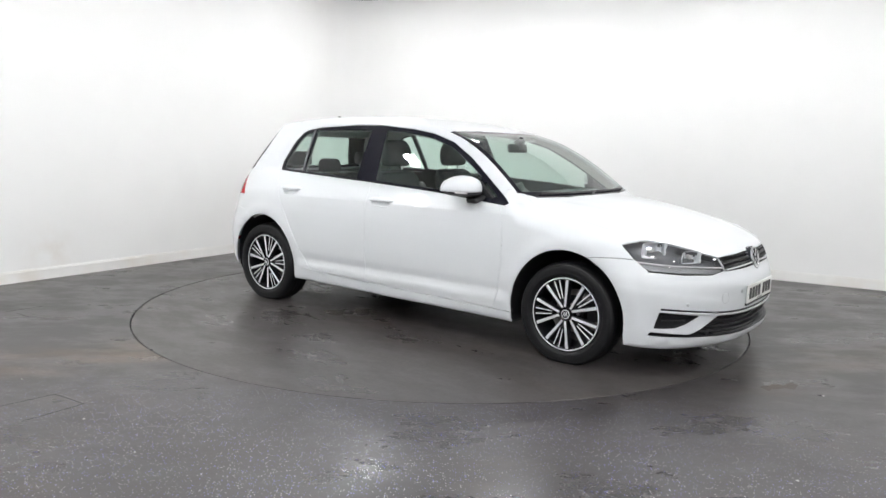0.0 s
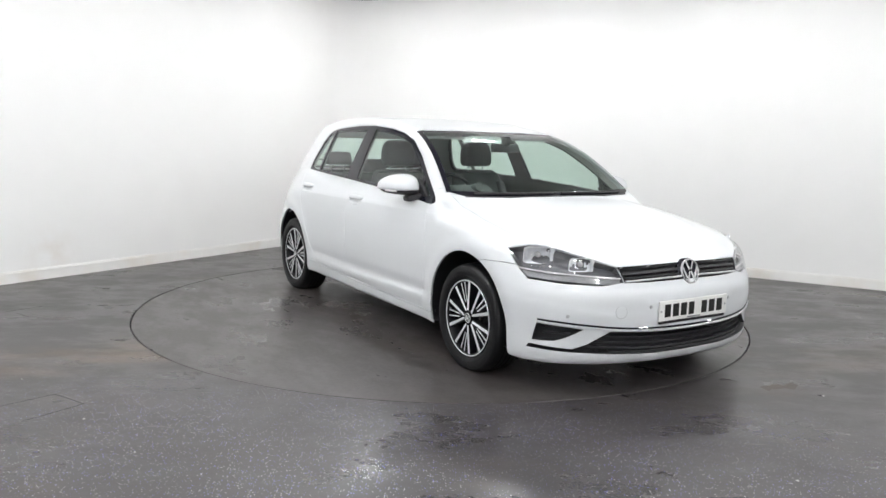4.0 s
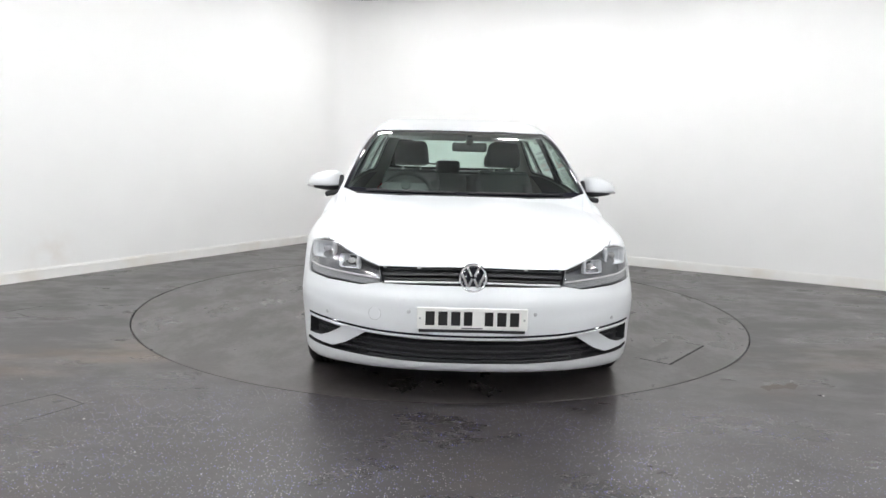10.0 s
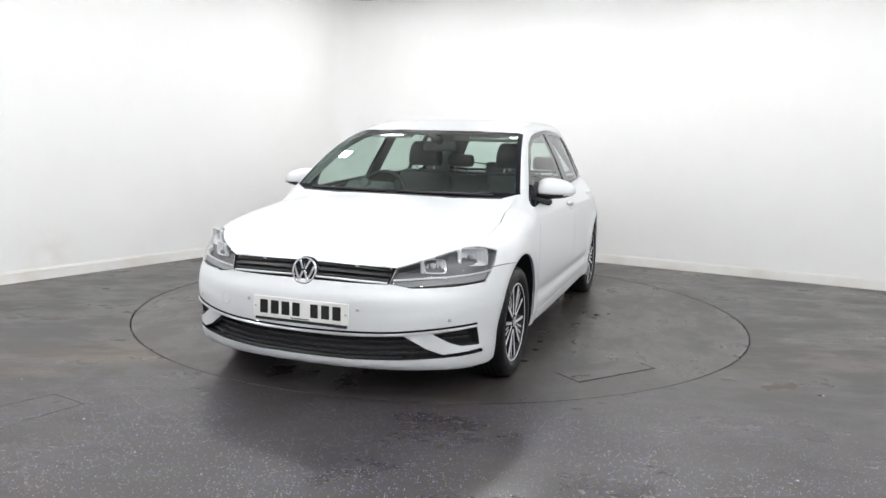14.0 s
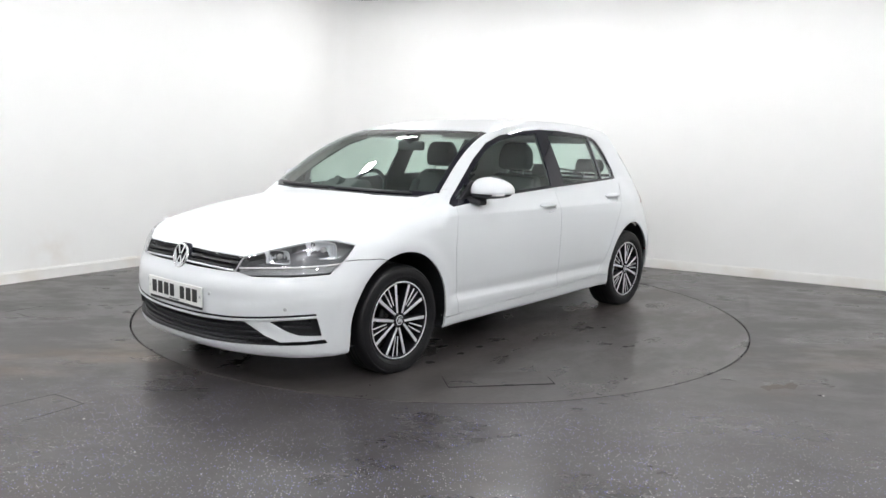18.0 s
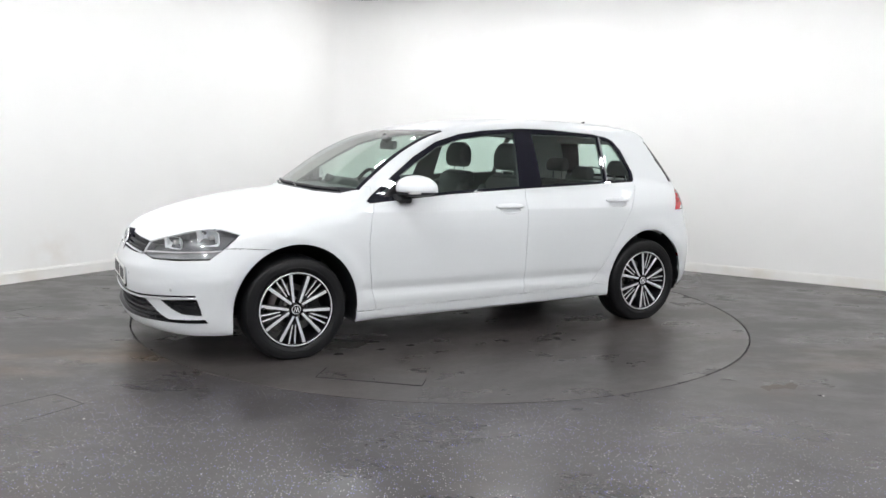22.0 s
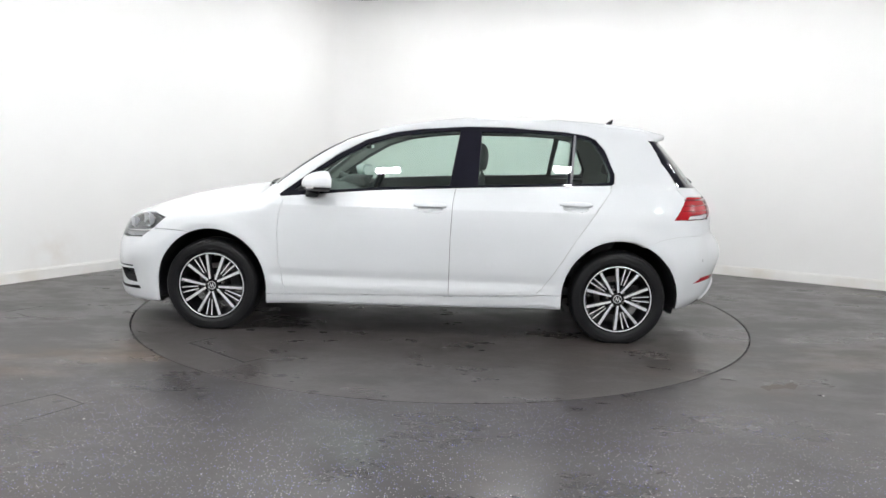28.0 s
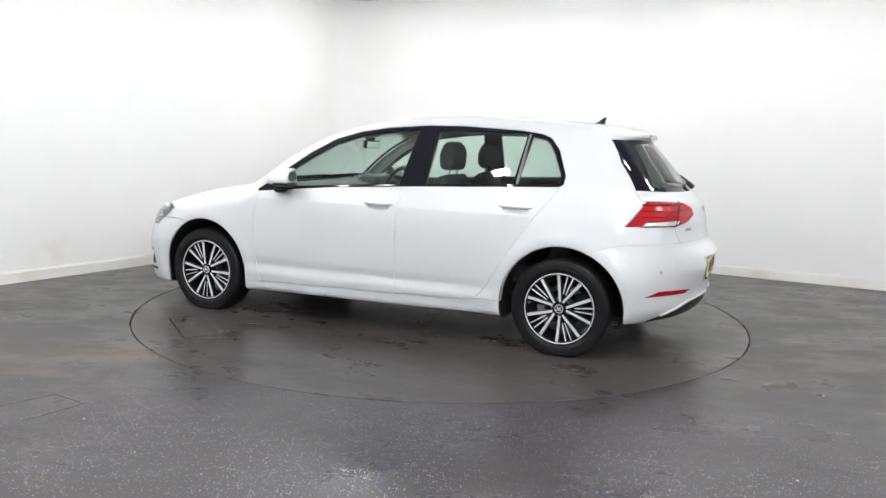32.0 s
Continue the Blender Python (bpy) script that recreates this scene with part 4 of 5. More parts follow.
# steering wheel on the right-hand side
sw = place(new("steering_wheel"))
sw.parent = car
sw.matrix_basis = frame_of @ pose(.42, -.37, .875, 0, -24, 0)
v, f = [], []
for i in range(48):
    a = 2 * math.pi * i / 48
    for k in range(8):
        b = 2 * math.pi * k / 8
        r = .178 + .015 * math.cos(b)
        v.append((.015 * math.sin(b), r * math.cos(a), r * math.sin(a) * SQ))
for i in range(48):
    for k in range(8):
        f.append((8 * i + k, 8 * i + (k + 1) % 8, 8 * ((i + 1) % 48) + (k + 1) % 8, 8 * ((i + 1) % 48) + k))
add("rim", v, f, M_BLACK, sw, "black leather rim", True)
part("boss", box((.06, .13, .11), (.02, 0, -.005), bevel=.025, seg=3), M_BLACK, sw, "", True)
for y, z, sx, sz in ((.115, 0, .11, .03), (-.115, 0, .11, .03), (0, -.105, .035, .11)):
    part("wheel_spoke", box((.018, sx, sz), (.012, y, z), bevel=.006), M_GREY_PLASTIC, sw, "")
v, f = tube([(.02, 0, 0), (.30, 0, -.02)], .03, 10)
add("column", v, f, M_TRIM, sw)


def build_seat(x, y, w, name):
    seat = new(name)
    seat.parent = car
    seat.matrix_basis = frame_of @ pose(x, y, 0)
    part("cushion", slab([(.30, .50), (.27, .56), (-.20, .49), (-.26, .42), (.24, .40)], -w, w, .035), M_SEAT, seat, "dark grey cloth cushion", True)
    bm = slab([(-.14, .48), (-.20, .72), (-.33, 1.00), (-.375, 1.045), (-.43, 1.03), (-.42, .95), (-.33, .72), (-.27, .46)], -w, w, .04)
    for v_ in bm.verts:
        k = np.clip((v_.co.z - .80) / .25, 0, 1)
        v_.co.y *= 1 - .22 * k * k
    part("backrest", bm, M_SEAT, seat, "dark grey cloth backrest", True)
    for s in (-1, 1):
        part("side_bolster", slab([(-.08, .56), (-.16, .74), (-.28, .96), (-.34, .96), (-.24, .70), (-.20, .54)], s * (w - .02), s * (w - .09), .025), M_SEAT, seat, "", True)
    head = slab([(-.335, 1.072), (-.325, 1.18), (-.36, 1.258), (-.41, 1.261), (-.445, 1.20), (-.435, 1.085), (-.40, 1.064)], -.135, .135, .035)
    for v_ in head.verts:
        k = np.clip((v_.co.z - 1.09) / .17, 0, 1)
        v_.co.y *= 1 - .16 * k * k
    hr = part("headrest", head, M_SEAT, seat, "dark grey cloth headrest", True)
    for s in (-1, 1):
        vv, ff = tube([(-.385, s * .07, 1.01), (-.39, s * .07, 1.11)], .007, 8)
        add("post", vv, ff, M_CHROME, seat, "chrome headrest post")
    return seat


build_seat(-.02, .36, .245, "front_seat")
build_seat(-.02, -.36, .245, "front_seat")
bench = new("rear_seat")
bench.parent = car
bench.matrix_basis = frame_of.copy()
part("cushion", slab([(-.68, .46), (-.72, .53), (-1.15, .48), (-1.22, .40), (-.72, .36)], -.64, .64, .04), M_SEAT, bench, "", True)
for y0, y1 in ((-.64, .12), (.13, .64)):
    part("backrest", slab([(-1.12, .46), (-1.22, .70), (-1.36, .955), (-1.41, .975), (-1.45, .95), (-1.34, .68), (-1.24, .44)], y0, y1, .04), M_SEAT, bench, "dark grey cloth backrest", True)
for y, w, z in ((-.40, .12, 1.13), (.40, .12, 1.13), (-.05, .11, 1.07)):
    bm = slab([(-1.375, z - .095), (-1.37, z - .03), (-1.40, z + .02), (-1.44, z + .02), (-1.465, z - .03), (-1.455, z - .09)], y - w, y + w, .028)
    hr = part("headrest", bm, M_SEAT, bench, "dark grey cloth headrest", True)
    for s in (-1, 1):
        vv, ff = tube([(-1.42, y + s * .06, .94), (-1.42, y + s * .06, z - .08)], .007, 8)
        add("post", vv, ff, M_CHROME, bench)
place(part("parcel_shelf", box((.36, 1.12, .025), (-1.62, 0, .945), bevel=.008), M_TRIM, car, "dark parcel shelf"))

mir = place(part("inner_mirror", box((.03, .235, .062), (.40, .05, 1.225), (0, -10, 0), .014, 3), M_BLACK, car, "black interior mirror", True))
part("mirror_foot", box((.07, .045, .05), (.415, .05, 1.270), (0, -35, 0), .012), M_BLACK, mir)
part("mirror_glass", box((.004, .215, .048), (.382, .05, 1.222), (0, -10, 0), .001), M_CHROME, mir)
for y in (.36, -.36):
    place(part("sun_visor", box((.13, .30, .018), (.22, y, 1.305), (0, 20, 0), .006), M_LINING, car))


# ---- outer details ----
def ribbon(name, path, high, deep, material, parent, label="", lift=.004, bend=None):
    """A strip along places on the form, standing proud of it."""
    pts = [Vector(p) for p in path]
    verts, faces = [], []
    n = len(pts)
    for i, p in enumerate(pts):
        o = out_of(p)
        t = (pts[min(i + 1, n - 1)] - pts[max(i - 1, 0)]).normalized()
        up = o.cross(t).normalized()
        if up.z < 0:
            up = -up
        h = high(i / (n - 1)) if callable(high) else high
        c = p + o * lift
        verts += [c + up * (h / 2), c + up * (h / 2 - min(.002, h / 4)) + o * .002, c - up * (h / 2 - min(.002, h / 4)) + o * .002, c - up * (h / 2), c - up * (h / 2) - o * deep, c + up * (h / 2) - o * deep]
    for i in range(n - 1):
        for k in range(6):
            faces.append((6 * i + k, 6 * i + (k + 1) % 6, 6 * i + 6 + (k + 1) % 6, 6 * i + 6 + k))
    faces += [(5, 4, 3, 2, 1, 0), tuple(6 * n - 6 + k for k in range(6))]
    ob = add(name, verts, faces, material, parent, label)
    bm = bmesh.new()
    bm.from_mesh(ob.data)
    bmesh.ops.recalc_face_normals(bm, faces=bm.faces[:])
    bm.to_mesh(ob.data)
    bm.free()
    return ob


def nose_path(y0, y1, zline, n=48):
    return [nose_at(y0 + (y1 - y0) * i / (n - 1), zline(abs(y0 + (y1 - y0) * i / (n - 1)))) for i in range(n)]


# recessed openings of the nose: grille, lower intake, fog recesses
for name, deep, label in (("grille", .035, "black radiator grille"), ("intake", .05, "black lower air intake")):
    v, f = whole(halves, name)
    ob = place(skin(name, v, f, M_BLACK, car, label, gap=0, fold=-deep, sink=deep))
    if name == "grille":
        for z, h, m, d in ((.640, .016, M_BLACK, .02), (.618, .010, M_BLACK, .02), (.603, .009, M_ALLOY, .012), (.662, .006, M_BLACK, .01), (.589, .005, M_BLACK, .01)):
            for s in (1, -1):
                w = .428 if z > .62 else .418
                ribbon("grille_slat" if m != M_ALLOY else "chrome_strip", nose_path(s * .05, s * w, lambda y, z=z: z - .012 * (y / .43) ** 2, 24), h, d, m, ob, "bright strip" if m == M_ALLOY else "", lift=-.006 if m != M_ALLOY else .0)
    else:
        for z, w in ((.300, .545), (.272, .585), (.244, .64), (.222, .50)):
            ribbon("intake_slat", nose_path(-w, w, lambda y, z=z: z + .012 * (y / .5) ** 2, 40), .007, .03, M_GREY_DARK, ob, "", lift=-.022)
APRON_LINE = curve((.1, .357), (.364, .353), (.46, .341), (.518, .323), (.645, .277))
FRONT_LINE = curve((0, .350), (.26, .354), (.45, .361), (.62, .376), (.79, .393), (.82, .395))
place(ribbon("bumper_line", nose_path(-.800, .800, lambda y: float(FRONT_LINE(y)), 60), .010, .012, M_BLACK_GLOSS, car, "thin black bumper line", lift=.002))
place(ribbon("chrome_strip", nose_path(-.800, .800, lambda y: float(FRONT_LINE(y)) - .011, 60), .011, .012, M_ALLOY, car, "bright strip across the bumper", lift=.006))
for side in (0, 1):
    s = 1 - 2 * side
    v, f = halves[side]["fog_recess"]
    fog = place(skin("fog_recess", v, f, M_BLACK, car, "black blanked fog lamp recess", gap=0, fold=-.045, sink=.045, mirror=side == 1))
    for z in (.335, .310):
        ribbon("fog_slat", nose_path(s * .66, s * .785, lambda y, z=z: z + .01, 10), .006, .02, M_GREY_DARK, fog, "", lift=-.03)
    # headlight: dark housing, two squarish bright bowls, a bright bar over a grey strip
    v, f = halves[side]["headlight"]
    unit = place(skin("headlight_housing", v, f, M_HOUSING, car, "dark headlight housing behind a clear lens", gap=.004, fold=-.040, sink=.048, mirror=side == 1))
    for (x, y, z), wide, tall, aim in (((1.735, .700, .690), .150, .088, 36), ((1.890, .580, .660), .122, .070, 33)):
        hit_ = reach((1.3, .3, .62), (Vector((x, y, z)) - Vector((1.3, .3, .62))).normalized())
        d = Vector((math.cos(radians(aim)), s * math.sin(radians(aim)), 0))
        base_ = Vector((hit_.x, s * hit_.y, hit_.z)) - d * .030
        m = Matrix.Translation(base_) @ Matrix(((d.x, -d.y, 0, 0), (d.y, d.x, 0, 0), (0, 0, 1, 0), (0, 0, 0, 1)))
        verts, faces = [], []
        nn, rings = 40, ((1.0, .004), (.97, .006), (.88, -.010), (.70, -.026), (.40, -.034), (.12, -.036))
        for i in range(nn):
            a = 2 * math.pi * i / nn
            e = 2 / 6
            cy, cz = math.copysign(abs(math.cos(a)) ** e, math.cos(a)), math.copysign(abs(math.sin(a)) ** e, math.sin(a))
            for r, dep in rings:
                lean = -.010 * s * cz
                verts.append(m @ Vector((dep, cy * wide / 2 * r * (1 + .10 * cz) + lean, cz * tall / 2 * r)))
        k = len(rings)
        for i in range(nn):
            for j in range(k - 1):
                faces.append((i * k + j, i * k + j + 1, ((i + 1) % nn) * k + j + 1, ((i + 1) % nn) * k + j))
        bowl = add("reflector_bowl", verts, faces, M_BOWL, unit, "bright lamp reflector", True)
        # bright post beside each bowl
        bm = box((.022, .016, tall * .95), (-.004, s * -(wide * .5 - .006), 0), (0, 0, 0), .004)
        for q in bm.verts:
            q.co = m @ q.co
        part("lamp_post", bm, M_BOWL, unit)
        vv, ff = lathe([(0, .012), (.012, .010), (.015, .0), (.014, -.03)], 14, "z")
        add("bulb", [m @ Vector((q[2] - .016, q[1], q[0])) for q in vv], ff, M_WHITE_LENS, unit, "", True)
        for k_ in (-.36, -.2, .2, .36):
            vv = [m @ Vector((-.028 + .03 * abs(k_), k_ * wide + dy, dz)) for dy in (-.004, .004) for dz in (-tall * .30, tall * .30)]
            add("flute", vv, [(0, 1, 3, 2)], M_BOWL, unit)
    strip = []
    for i in range(24):
        q = i / 23
        p0, p1 = Vector((1.705, .828, .640)), Vector((2.050, .435, .606))
        p = p0.lerp(p1, q)
        strip.append(reach((p.x - .35, p.y * .5, p.z), (Vector((p.x, p.y, p.z)) - Vector((p.x - .35, p.y * .5, p.z))).normalized()))
    for name, off, h, m in (("light_bar", -.006, .009, M_WHITE_LENS), ("day_light", -.012, .030, M_STRIP)):
        path = [(p.x, s * p.y, p.z - (.022 if name == "day_light" else 0)) for p in strip]
        ribbon(name, path, h, .010, m, unit, "grey day running strip" if name == "day_light" else "bright bar across the lamp", lift=off)
    # door mirror
    mirror = new("door_mirror")
    mirror.parent = car
    mirror.matrix_basis = frame_of.copy()
    tagged(mirror, "white door mirror with a black foot")

    def pod(name, centre, size, material, label, flat_x, low=None, high=None):
        """A rounded shell, flattened at the back, cut below or above."""
        verts, faces = [], []
        na, nb = 30, 16
        for j in range(nb + 1):
            e = -math.pi / 2 + math.pi * j / nb
            for i in range(na):
                a = 2 * math.pi * i / na
                q = [math.cos(e) * math.cos(a), math.cos(e) * math.sin(a), math.sin(e)]
                q = [math.copysign(abs(t) ** .82, t) for t in q]
                x, y, z = (centre[k] + size[k] * q[k] for k in range(3))
                z = centre[2] + (z - centre[2]) * (1 - .22 * (y - centre[1]) / size[1])
                x = max(x, flat_x - .34 * (y - .893))
                if low is not None:
                    z = max(z, low)
                if high is not None:
                    z = min(z, high)
                verts.append((x, s * y, z))
        for j in range(nb):
            for i in range(na):
                q = (j * na + i, j * na + (i + 1) % na, (j + 1) * na + (i + 1) % na, (j + 1) * na + i)
                faces.append(q if s > 0 else q[::-1])
        ob = add(name, verts, faces, material, mirror, label, True)
        bm = bmesh.new()
        bm.from_mesh(ob.data)
        bmesh.ops.remove_doubles(bm, verts=bm.verts[:], dist=1e-4)
        bmesh.ops.dissolve_degenerate(bm, edges=bm.edges[:], dist=1e-4)
        bm.to_mesh(ob.data)
        bm.free()
        ob.data.polygons.foreach_set("use_smooth", [True] * len(ob.data.polygons))
        return ob
    pod("mirror_shell", (.562, .893, .970), (.152, .118, .080), M_PAINT, "white mirror shell", .545, low=.958)
    pod("mirror_base", (.570, .886, .958), (.138, .110, .034), M_BLACK, "black mirror base", .548, high=.957)
    vv, ff = tube([(.560, s * .800, .955), (.655, s * .83, .951), (.692, s * .905, .951), (.665, s * .985, .953), (.62, s * 1.010, .955)], .006, 8)
    add("indicator", vv, ff, M_WHITE_LENS, mirror, "pale indicator strip")
    part("mirror_foot", box((.085, .13, .035), (.66, s * .825, .915), (s * -12, 0, s * 6), .014, 3), M_BLACK, mirror, "black mirror foot", True)
    part("mirror_sail", slab([(.775, .912), (.672, 1.01), (.645, 1.03), (.632, .925)], s * .772, s * .800, .006), M_BLACK, mirror, "black mirror sail")
    verts, nn = [], 28
    for off in (.0, -.006):
        for i in range(nn):
            a = 2 * math.pi * i / nn
            yy = .893 + .092 * math.copysign(abs(math.cos(a)) ** .6, math.cos(a))
            zz = 1.000 + .034 * math.copysign(abs(math.sin(a)) ** .6, math.sin(a)) * (1 - .2 * (yy - .893) / .1)
            verts.append((.546 - .34 * (yy - .893) + off, s * yy, zz))
    faces = [tuple(range(nn)), tuple(range(2 * nn - 1, nn - 1, -1))] + [(i, nn + i, nn + (i + 1) % nn, (i + 1) % nn) for i in range(nn)]
    add("mirror_glass", verts, faces if s > 0 else [f_[::-1] for f_ in faces], M_CHROME, mirror, "mirror glass")
    # door handles over hollows sunk into the doors
    for x, z in HANDLES:
        door_handle = new("door_handle")
        door_handle.parent = car
        q = side_at(x, z + .020)
        o = out_of(q)
        tilt = math.degrees(math.atan2(o.z, o.y))
        door_handle.matrix_basis = frame_of @ pose(q.x, s * q.y, q.z, s * tilt, 0, 0)
        bm = bmesh.new()
        nn = 21
        rows = []
        for i in range(nn):
            u = -1 + 2 * i / (nn - 1)
            bow = .010 * (1 - abs(u) ** 3.5) + .001
            hh = .0165 * (1 - .55 * abs(u) ** 4)
            rows.append([bm.verts.new((u * .104, s * (bow + dy), dz + .004)) for dy, dz in ((-.006, hh), (.002, hh * .9), (.005, hh * .5), (.0065, -hh * .7), (.004, -hh * .95), (-.004, -hh), (-.012, -hh * .8), (-.012, hh * .8))])
        for i in range(nn - 1):
            for k in range(8):
                bm.faces.new((rows[i][k], rows[i][(k + 1) % 8], rows[i + 1][(k + 1) % 8], rows[i + 1][k]))
        bm.faces.new(rows[0])
        bm.faces.new(rows[-1][::-1])
        bmesh.ops.recalc_face_normals(bm, faces=bm.faces[:])
        part("grip", bm, M_PAINT, door_handle, "white door pull", True)
        verts, faces = [], []
        depths = ((1.03, -.003), (1.0, .0), (.94, .006), (.80, .012), (.55, .016), (.25, .017), (.02, .017))
        for i in range(28):
            a = 2 * math.pi * i / 28
            for r, dep in depths:
                e = side_at(x + .084 * r * math.cos(a), z + .021 * r * math.sin(a))
                verts.append((e.x, s * (e.y - .002 - max(dep, 0)), e.z))
        k = len(depths)
        for i in range(28):
            for m_ in range(k - 1):
                f_ = (i * k + m_, i * k + m_ + 1, ((i + 1) % 28) * k + m_ + 1, ((i + 1) % 28) * k + m_)
                faces.append(f_ if s > 0 else f_[::-1])
        hollow = add("hollow", verts, faces, M_PAINT, door_handle, "", True)
        hollow.matrix_basis = door_handle.matrix_basis.inverted() @ frame_of
    # dark joint between the lamp on the wing and the lamp on the tailgate
    path = [reach((-1.2, .15, .86), (Vector((-1.878 - .028 * i / 9, .424 + .125 * i / 9, .940 - .145 * i / 9)) - Vector((-1.2, .15, .86))).normalized()) for i in range(10)]
    place(ribbon("lamp_joint", [(p.x, s * p.y, p.z) for p in path], .005, .004, M_BLACK_GLOSS, car, "", lift=.0005))
    for z, y0, y1, h, m in ((.924, .615, .42, .012, M_DARK_RED), (.888, .645, .36, .005, M_DARK_RED), (.856, .675, .36, .004, M_DARK_RED)):
        path = [reach((-1.2, .15, z), Vector((-.48 - .25 * i / 15, y0 - .15 + (y1 - y0) * i / 15, 0)).normalized()) for i in range(16)]
        place(ribbon("lamp_rib", [(p.x, s * p.y, p.z) for p in path], h, .004, m, car, "dark red lamp rib", lift=.0006))
    # parking sensors
    for y, z in ((.298, .463), (.700, .420)):
        q = nose_at(s * y, z)
        o = out_of(q)
        vv, ff = lathe([(0, .002), (.008, .002), (.0095, .0012), (.0105, -.004)], 16, "z")
        ob = add("parking_sensor", vv, ff, M_SENSOR, car, "", True)
        ob.matrix_basis = frame_of @ Matrix.Translation(q) @ o.to_track_quat("Z", "Y").to_matrix().to_4x4()
        q = back_at(s * y, z + .12)
        o = out_of(q)
        copy_of = add("parking_sensor", vv, ff, M_SENSOR, car, "", True)
        copy_of.matrix_basis = frame_of @ Matrix.Translation(q) @ o.to_track_quat("Z", "Y").to_matrix().to_4x4()
    # chrome tips of the rear apron
    path = [back_at(s * (.10 + .545 * i / 19), float(APRON_LINE(.10 + .545 * i / 19))) for i in range(20)]
    place(ribbon("chrome_strip", path, .013, .014, M_ALLOY, car, "bright strip on the rear apron", lift=.009))
    # bright line between rear door glass and quarter glass
    path = [side_at(-1.020 + .028 * i / 9, 1.322 - .308 * i / 9) for i in range(10)]
    place(ribbon("window_bar", [(p.x, s * p.y, p.z) for p in path], .016, .006, M_GREY_PLASTIC, car, "grey window bar", lift=-.001))

# towing eye cover, on one side of the bumper
q = nose_at(-.461, .442)
o = out_of(q)
vv, ff = lathe([(0, .0012), (.028, .0012), (.0292, -.001), (.031, -.002)], 28, "z")
ob = add("towing_cover", vv, ff, M_PAINT, car)
ob.matrix_basis = frame_of @ Matrix.Translation(q) @ o.to_track_quat("Z", "Y").to_matrix().to_4x4()
vv, ff = lathe([(.0300, .0006), (.0312, .0008), (.0324, .0006)], 28, "z")
add("seam", vv, ff, M_SENSOR, ob)


def emblem(x, z, r, facing, tilt):
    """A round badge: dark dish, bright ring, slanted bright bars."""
    root = new("badge")
    root.parent = car
    root.matrix_basis = frame_of @ pose(x, 0, z, 0, tilt, 0 if facing > 0 else 180)
    tagged(root, "round chrome badge")
    vv, ff = lathe([(0, .004), (r * .9, .004), (r * 1.05, .0), (r * 1.06, -.03)], 40, "z", SQ)
    add("dish", [(q[2], q[0], q[1]) for q in vv], ff, M_BLACK_GLOSS, root, "", True)
    vv, ff = lathe([(r * .99, .004), (r * .97, .012), (r * .90, .014), (r * .83, .011), (r * .81, .004)], 40, "z", SQ)
    add("ring", [(q[2], q[0], q[1]) for q in vv], ff, M_CHROME, root, "chrome ring", True)
    for y, zz, lean, ln in ((-.24, .44, 26, .70), (.24, .44, -26, .70), (-.60, -.08, 24, .95), (.60, -.08, -24, .95), (-.20, -.34, -22, .72), (.20, -.34, 22, .72)):
        part("badge_bar", box((.006, r * .16, r * ln), (.009, y * r, zz * r * SQ), (lean, 0, 0), .001), M_CHROME, root)
    return root


emblem(2.110, .621, .068, 1, -14)
emblem(-2.017, .840, .056, -1, -10)


def plate(x, z, facing, tilt, material, label):
    root = new("number_plate")
    root.parent = car
    root.matrix_basis = frame_of @ pose(x, 0, z, 0, tilt, 0 if facing > 0 else 180)
    tagged(root, label)
    part("panel", box((.008, .52, .105), bevel=.0035, seg=2), material, root)
    part("holder", box((.010, .500, .018), (-.004, 0, -.058), bevel=.002), M_BLACK, root)
    for i, y in enumerate((-.198, -.138, -.078, -.020, .078, .138, .198)):
        part("character_bar", box((.003, .043 if i not in (3, 4) else .040, .066), (.0045, y, .001), bevel=.0008, seg=1), M_INK, root, "plain dark bar")
    for y in (-.245, .245):
        vv, ff = lathe([(0, .003), (.004, .003), (.006, 0)], 12, "z")
        add("screw", [(.004 + q[2], y + q[0], q[1]) for q in vv], ff, M_SENSOR, root)
    part("maker_strip", box((.002, .10, .006), (.0045, 0, -.044)), M_GREY_PLASTIC, root, "plain grey bar")
    return root


plate(2.157, .4375, 1, 0, M_PLATE, "white front number plate with dark bars")
plate(-2.092, .520, -1, 0, M_PLATE_YELLOW, "yellow rear number plate with dark bars")

# roof spoiler over the rear window
verts, faces = [], []
NY = 33
for i in range(NY):
    y = -.50 + 1.0 * i / (NY - 1)
    q = abs(y) / .50
    tip = -1.680 + .020 * q ** 2 + .13 * q ** 6
    zt = 1.346 - .010 * q ** 2 - .024 * q ** 6
    root_x = -1.46
    zr = reach((root_x, y, 1.1), (0, 0, 1)).z
    mid_x = (root_x + tip) / 2
    zm = max((zr + zt) / 2 + .004, reach((mid_x, y, 1.1), (0, 0, 1)).z + .002)
    verts += [(root_x, y, zr + .001), (mid_x, y, zm), (tip + .012, y, zt + .003), (tip, y, zt - .006), (tip + .004, y, zt - .028), (tip + .05, y, zt - .036), (-1.55, y, 1.285), (-1.48, y, 1.28)]
for i in range(NY - 1):
    for k in range(8):
        faces.append((8 * i + k, 8 * i + (k + 1) % 8, 8 * i + 8 + (k + 1) % 8, 8 * i + 8 + k))
faces += [tuple(range(8))[::-1], tuple(range(8 * NY - 8, 8 * NY))]
sp = place(add("spoiler", verts, faces, M_PAINT, car, "white roof spoiler", True))
part("brake_light", box((.012, .26, .014), (-1.675, 0, 1.328), bevel=.003), M_DARK_RED, sp, "dark red high brake light")

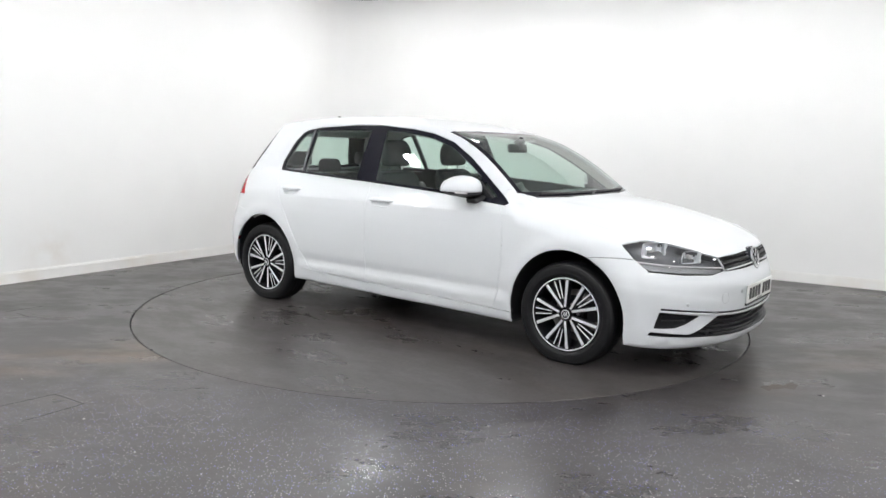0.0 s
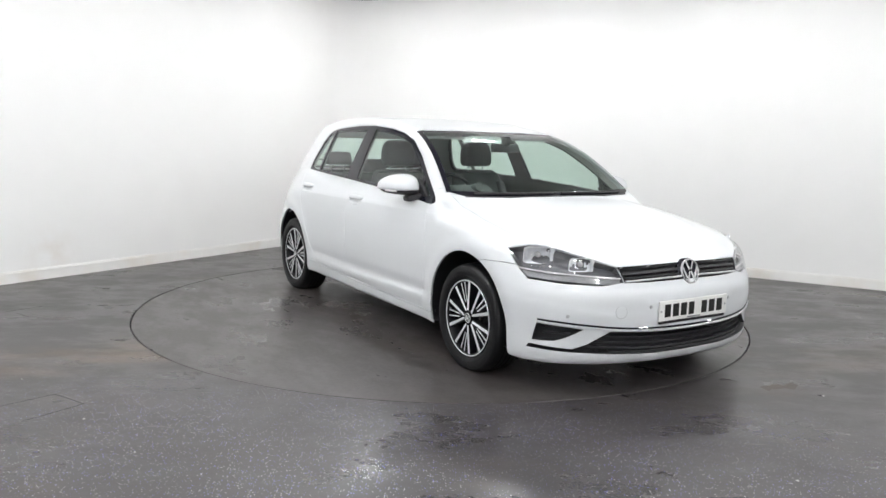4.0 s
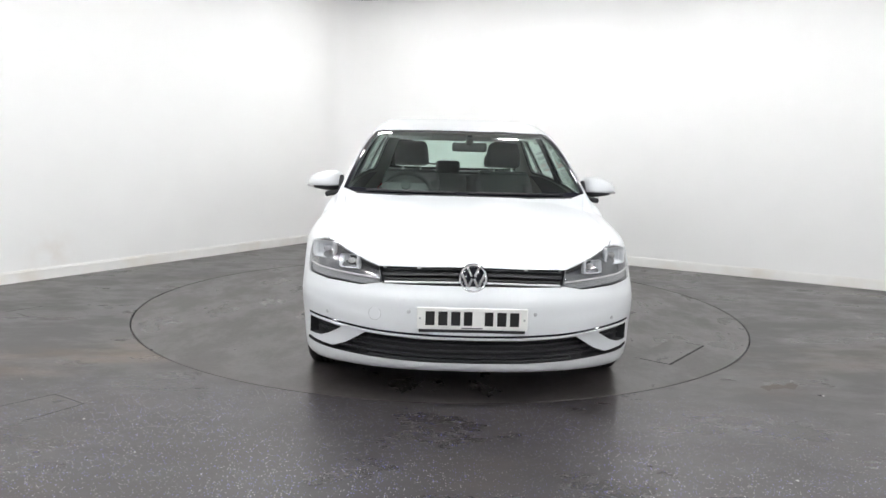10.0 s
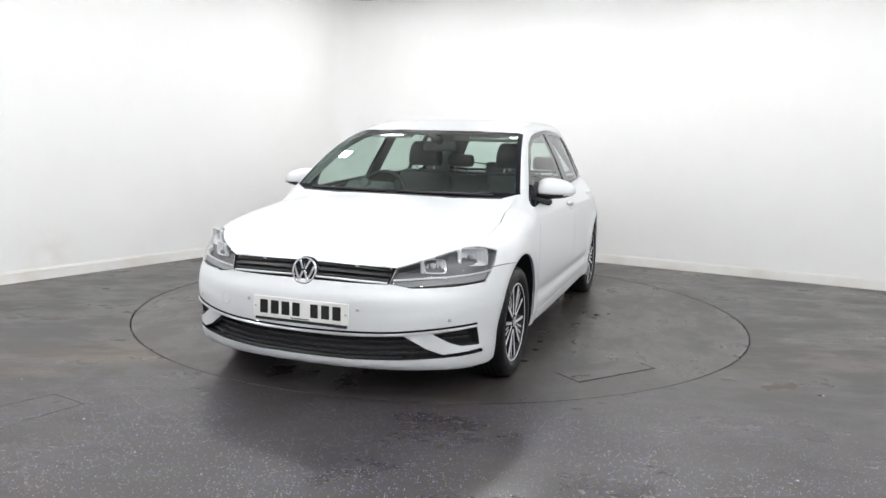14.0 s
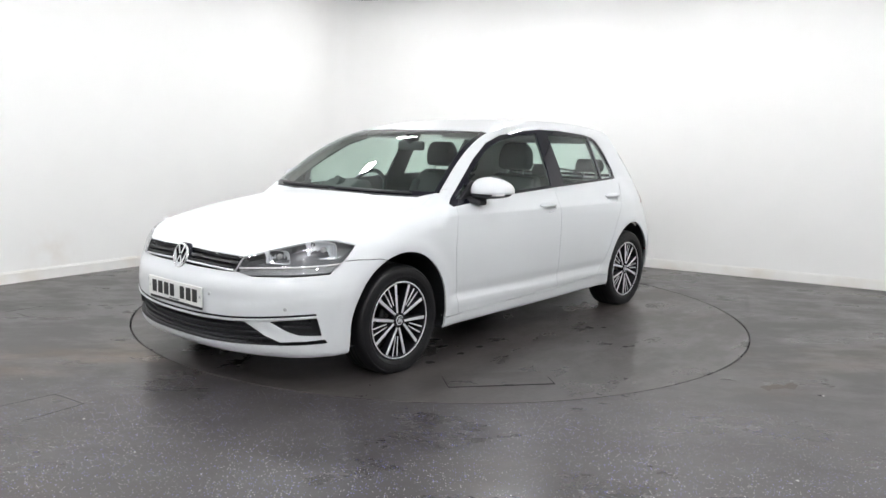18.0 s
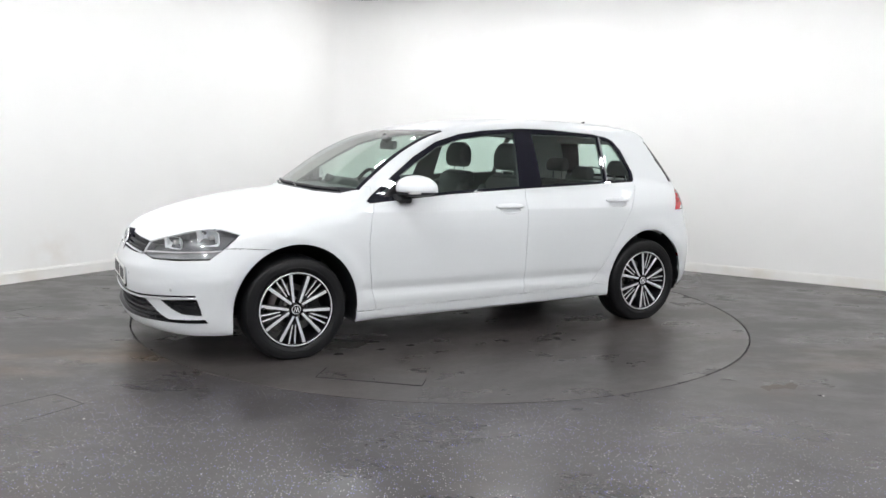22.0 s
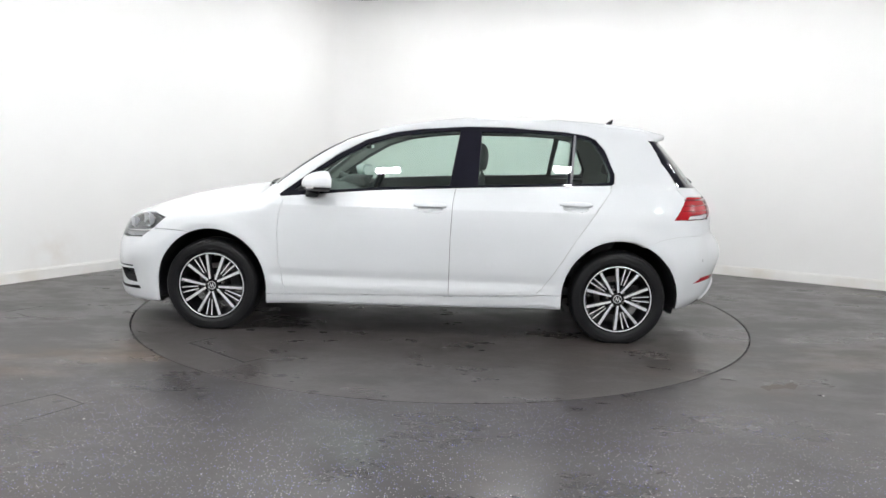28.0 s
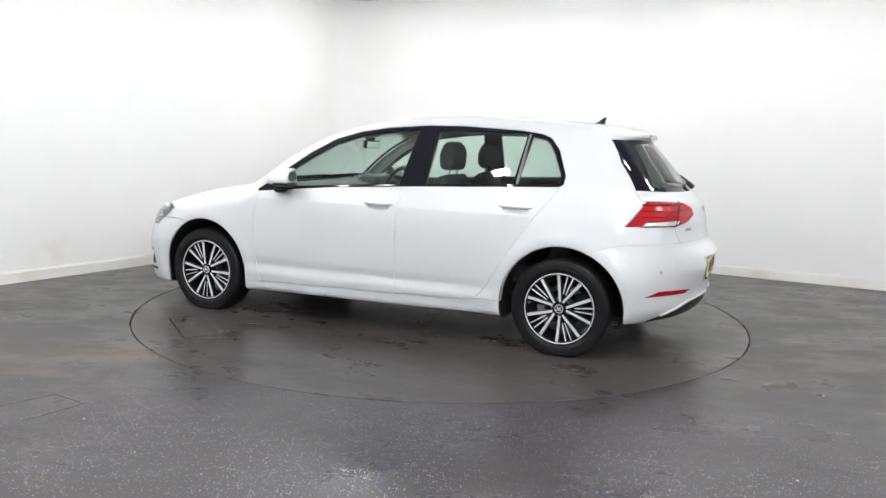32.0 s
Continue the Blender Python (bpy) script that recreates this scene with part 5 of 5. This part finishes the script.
# roof aerial
zr = reach((-1.33, 0, 1.1), (0, 0, 1)).z
place(part("aerial", slab([(-1.265, zr - .004), (-1.30, zr + .010), (-1.352, zr + .046), (-1.362, zr + .046), (-1.352, zr + .006), (-1.358, zr - .006)], -.012, .012, .004), M_BLACK_GLOSS, car, "black shark-fin aerial", True))

# rear wiper and front wipers
q = back_at(-.02, 1.015)
wiper = place(part("rear_wiper", box((.055, .06, .030), (q.x - .022, -.02, 1.022), (0, -40, 0), .010, 3), M_BLACK, car, "black rear wiper", True))
vv, ff = tube([back_at(-.02 - .30 * i / 9, 1.022 + .035 * i / 9) + Vector((-.018, 0, 0)) for i in range(10)], [.010 - .0005 * i for i in range(10)], 8)
add("arm", vv, ff, M_BLACK, wiper)
vv, ff = tube([back_at(-.10 - .33 * i / 9, 1.035 + .040 * i / 9) + Vector((-.010, 0, .0)) for i in range(10)], .007, 6)
add("blade", vv, ff, M_BLACK, wiper)
for y0, y1 in ((.60, .02), (-.05, -.60)):
    path = []
    for i in range(12):
        y = y0 + (y1 - y0) * i / 11
        x = 1.058 - .22 * y * y
        path.append((x, y, reach((x, y, .6), (0, 0, 1)).z + .006))
    vv, ff = tube(path, .008, 6)
    place(add("front_wiper", vv, ff, M_BLACK, car, "black wiper blade at the foot of the windscreen"))
path = []
for i in range(40):
    y = -.66 + 1.32 * i / 39
    x = 1.082 - .24 * y * y
    path.append((x, y, reach((x, y, .6), (0, 0, 1)).z))
place(ribbon("cowl", path, .012, .012, M_BLACK, car, "black scuttle strip", lift=.002))
# lettering bars on the tailgate
for s_, n_ in ((.40, 4),):
    for i in range(n_):
        q = back_at(s_ + .018 * i, .775)
        place(part("model_bar", box((.004, .012, .020), (q.x - .002, q.y, q.z), (0, 0, -18), .001), M_CHROME, car, "small chrome bar"))


# ---- what moves ----
def motions():
    rows = []
    for i in range(17):
        t = CLIP * i / 16
        rows.append((t, pose(0, 0, 0, 0, 0, TURN_AT_START + TURN_PER_SECOND * t)))
    walk(turntable, rows)
    walk(car, rows)


motions()
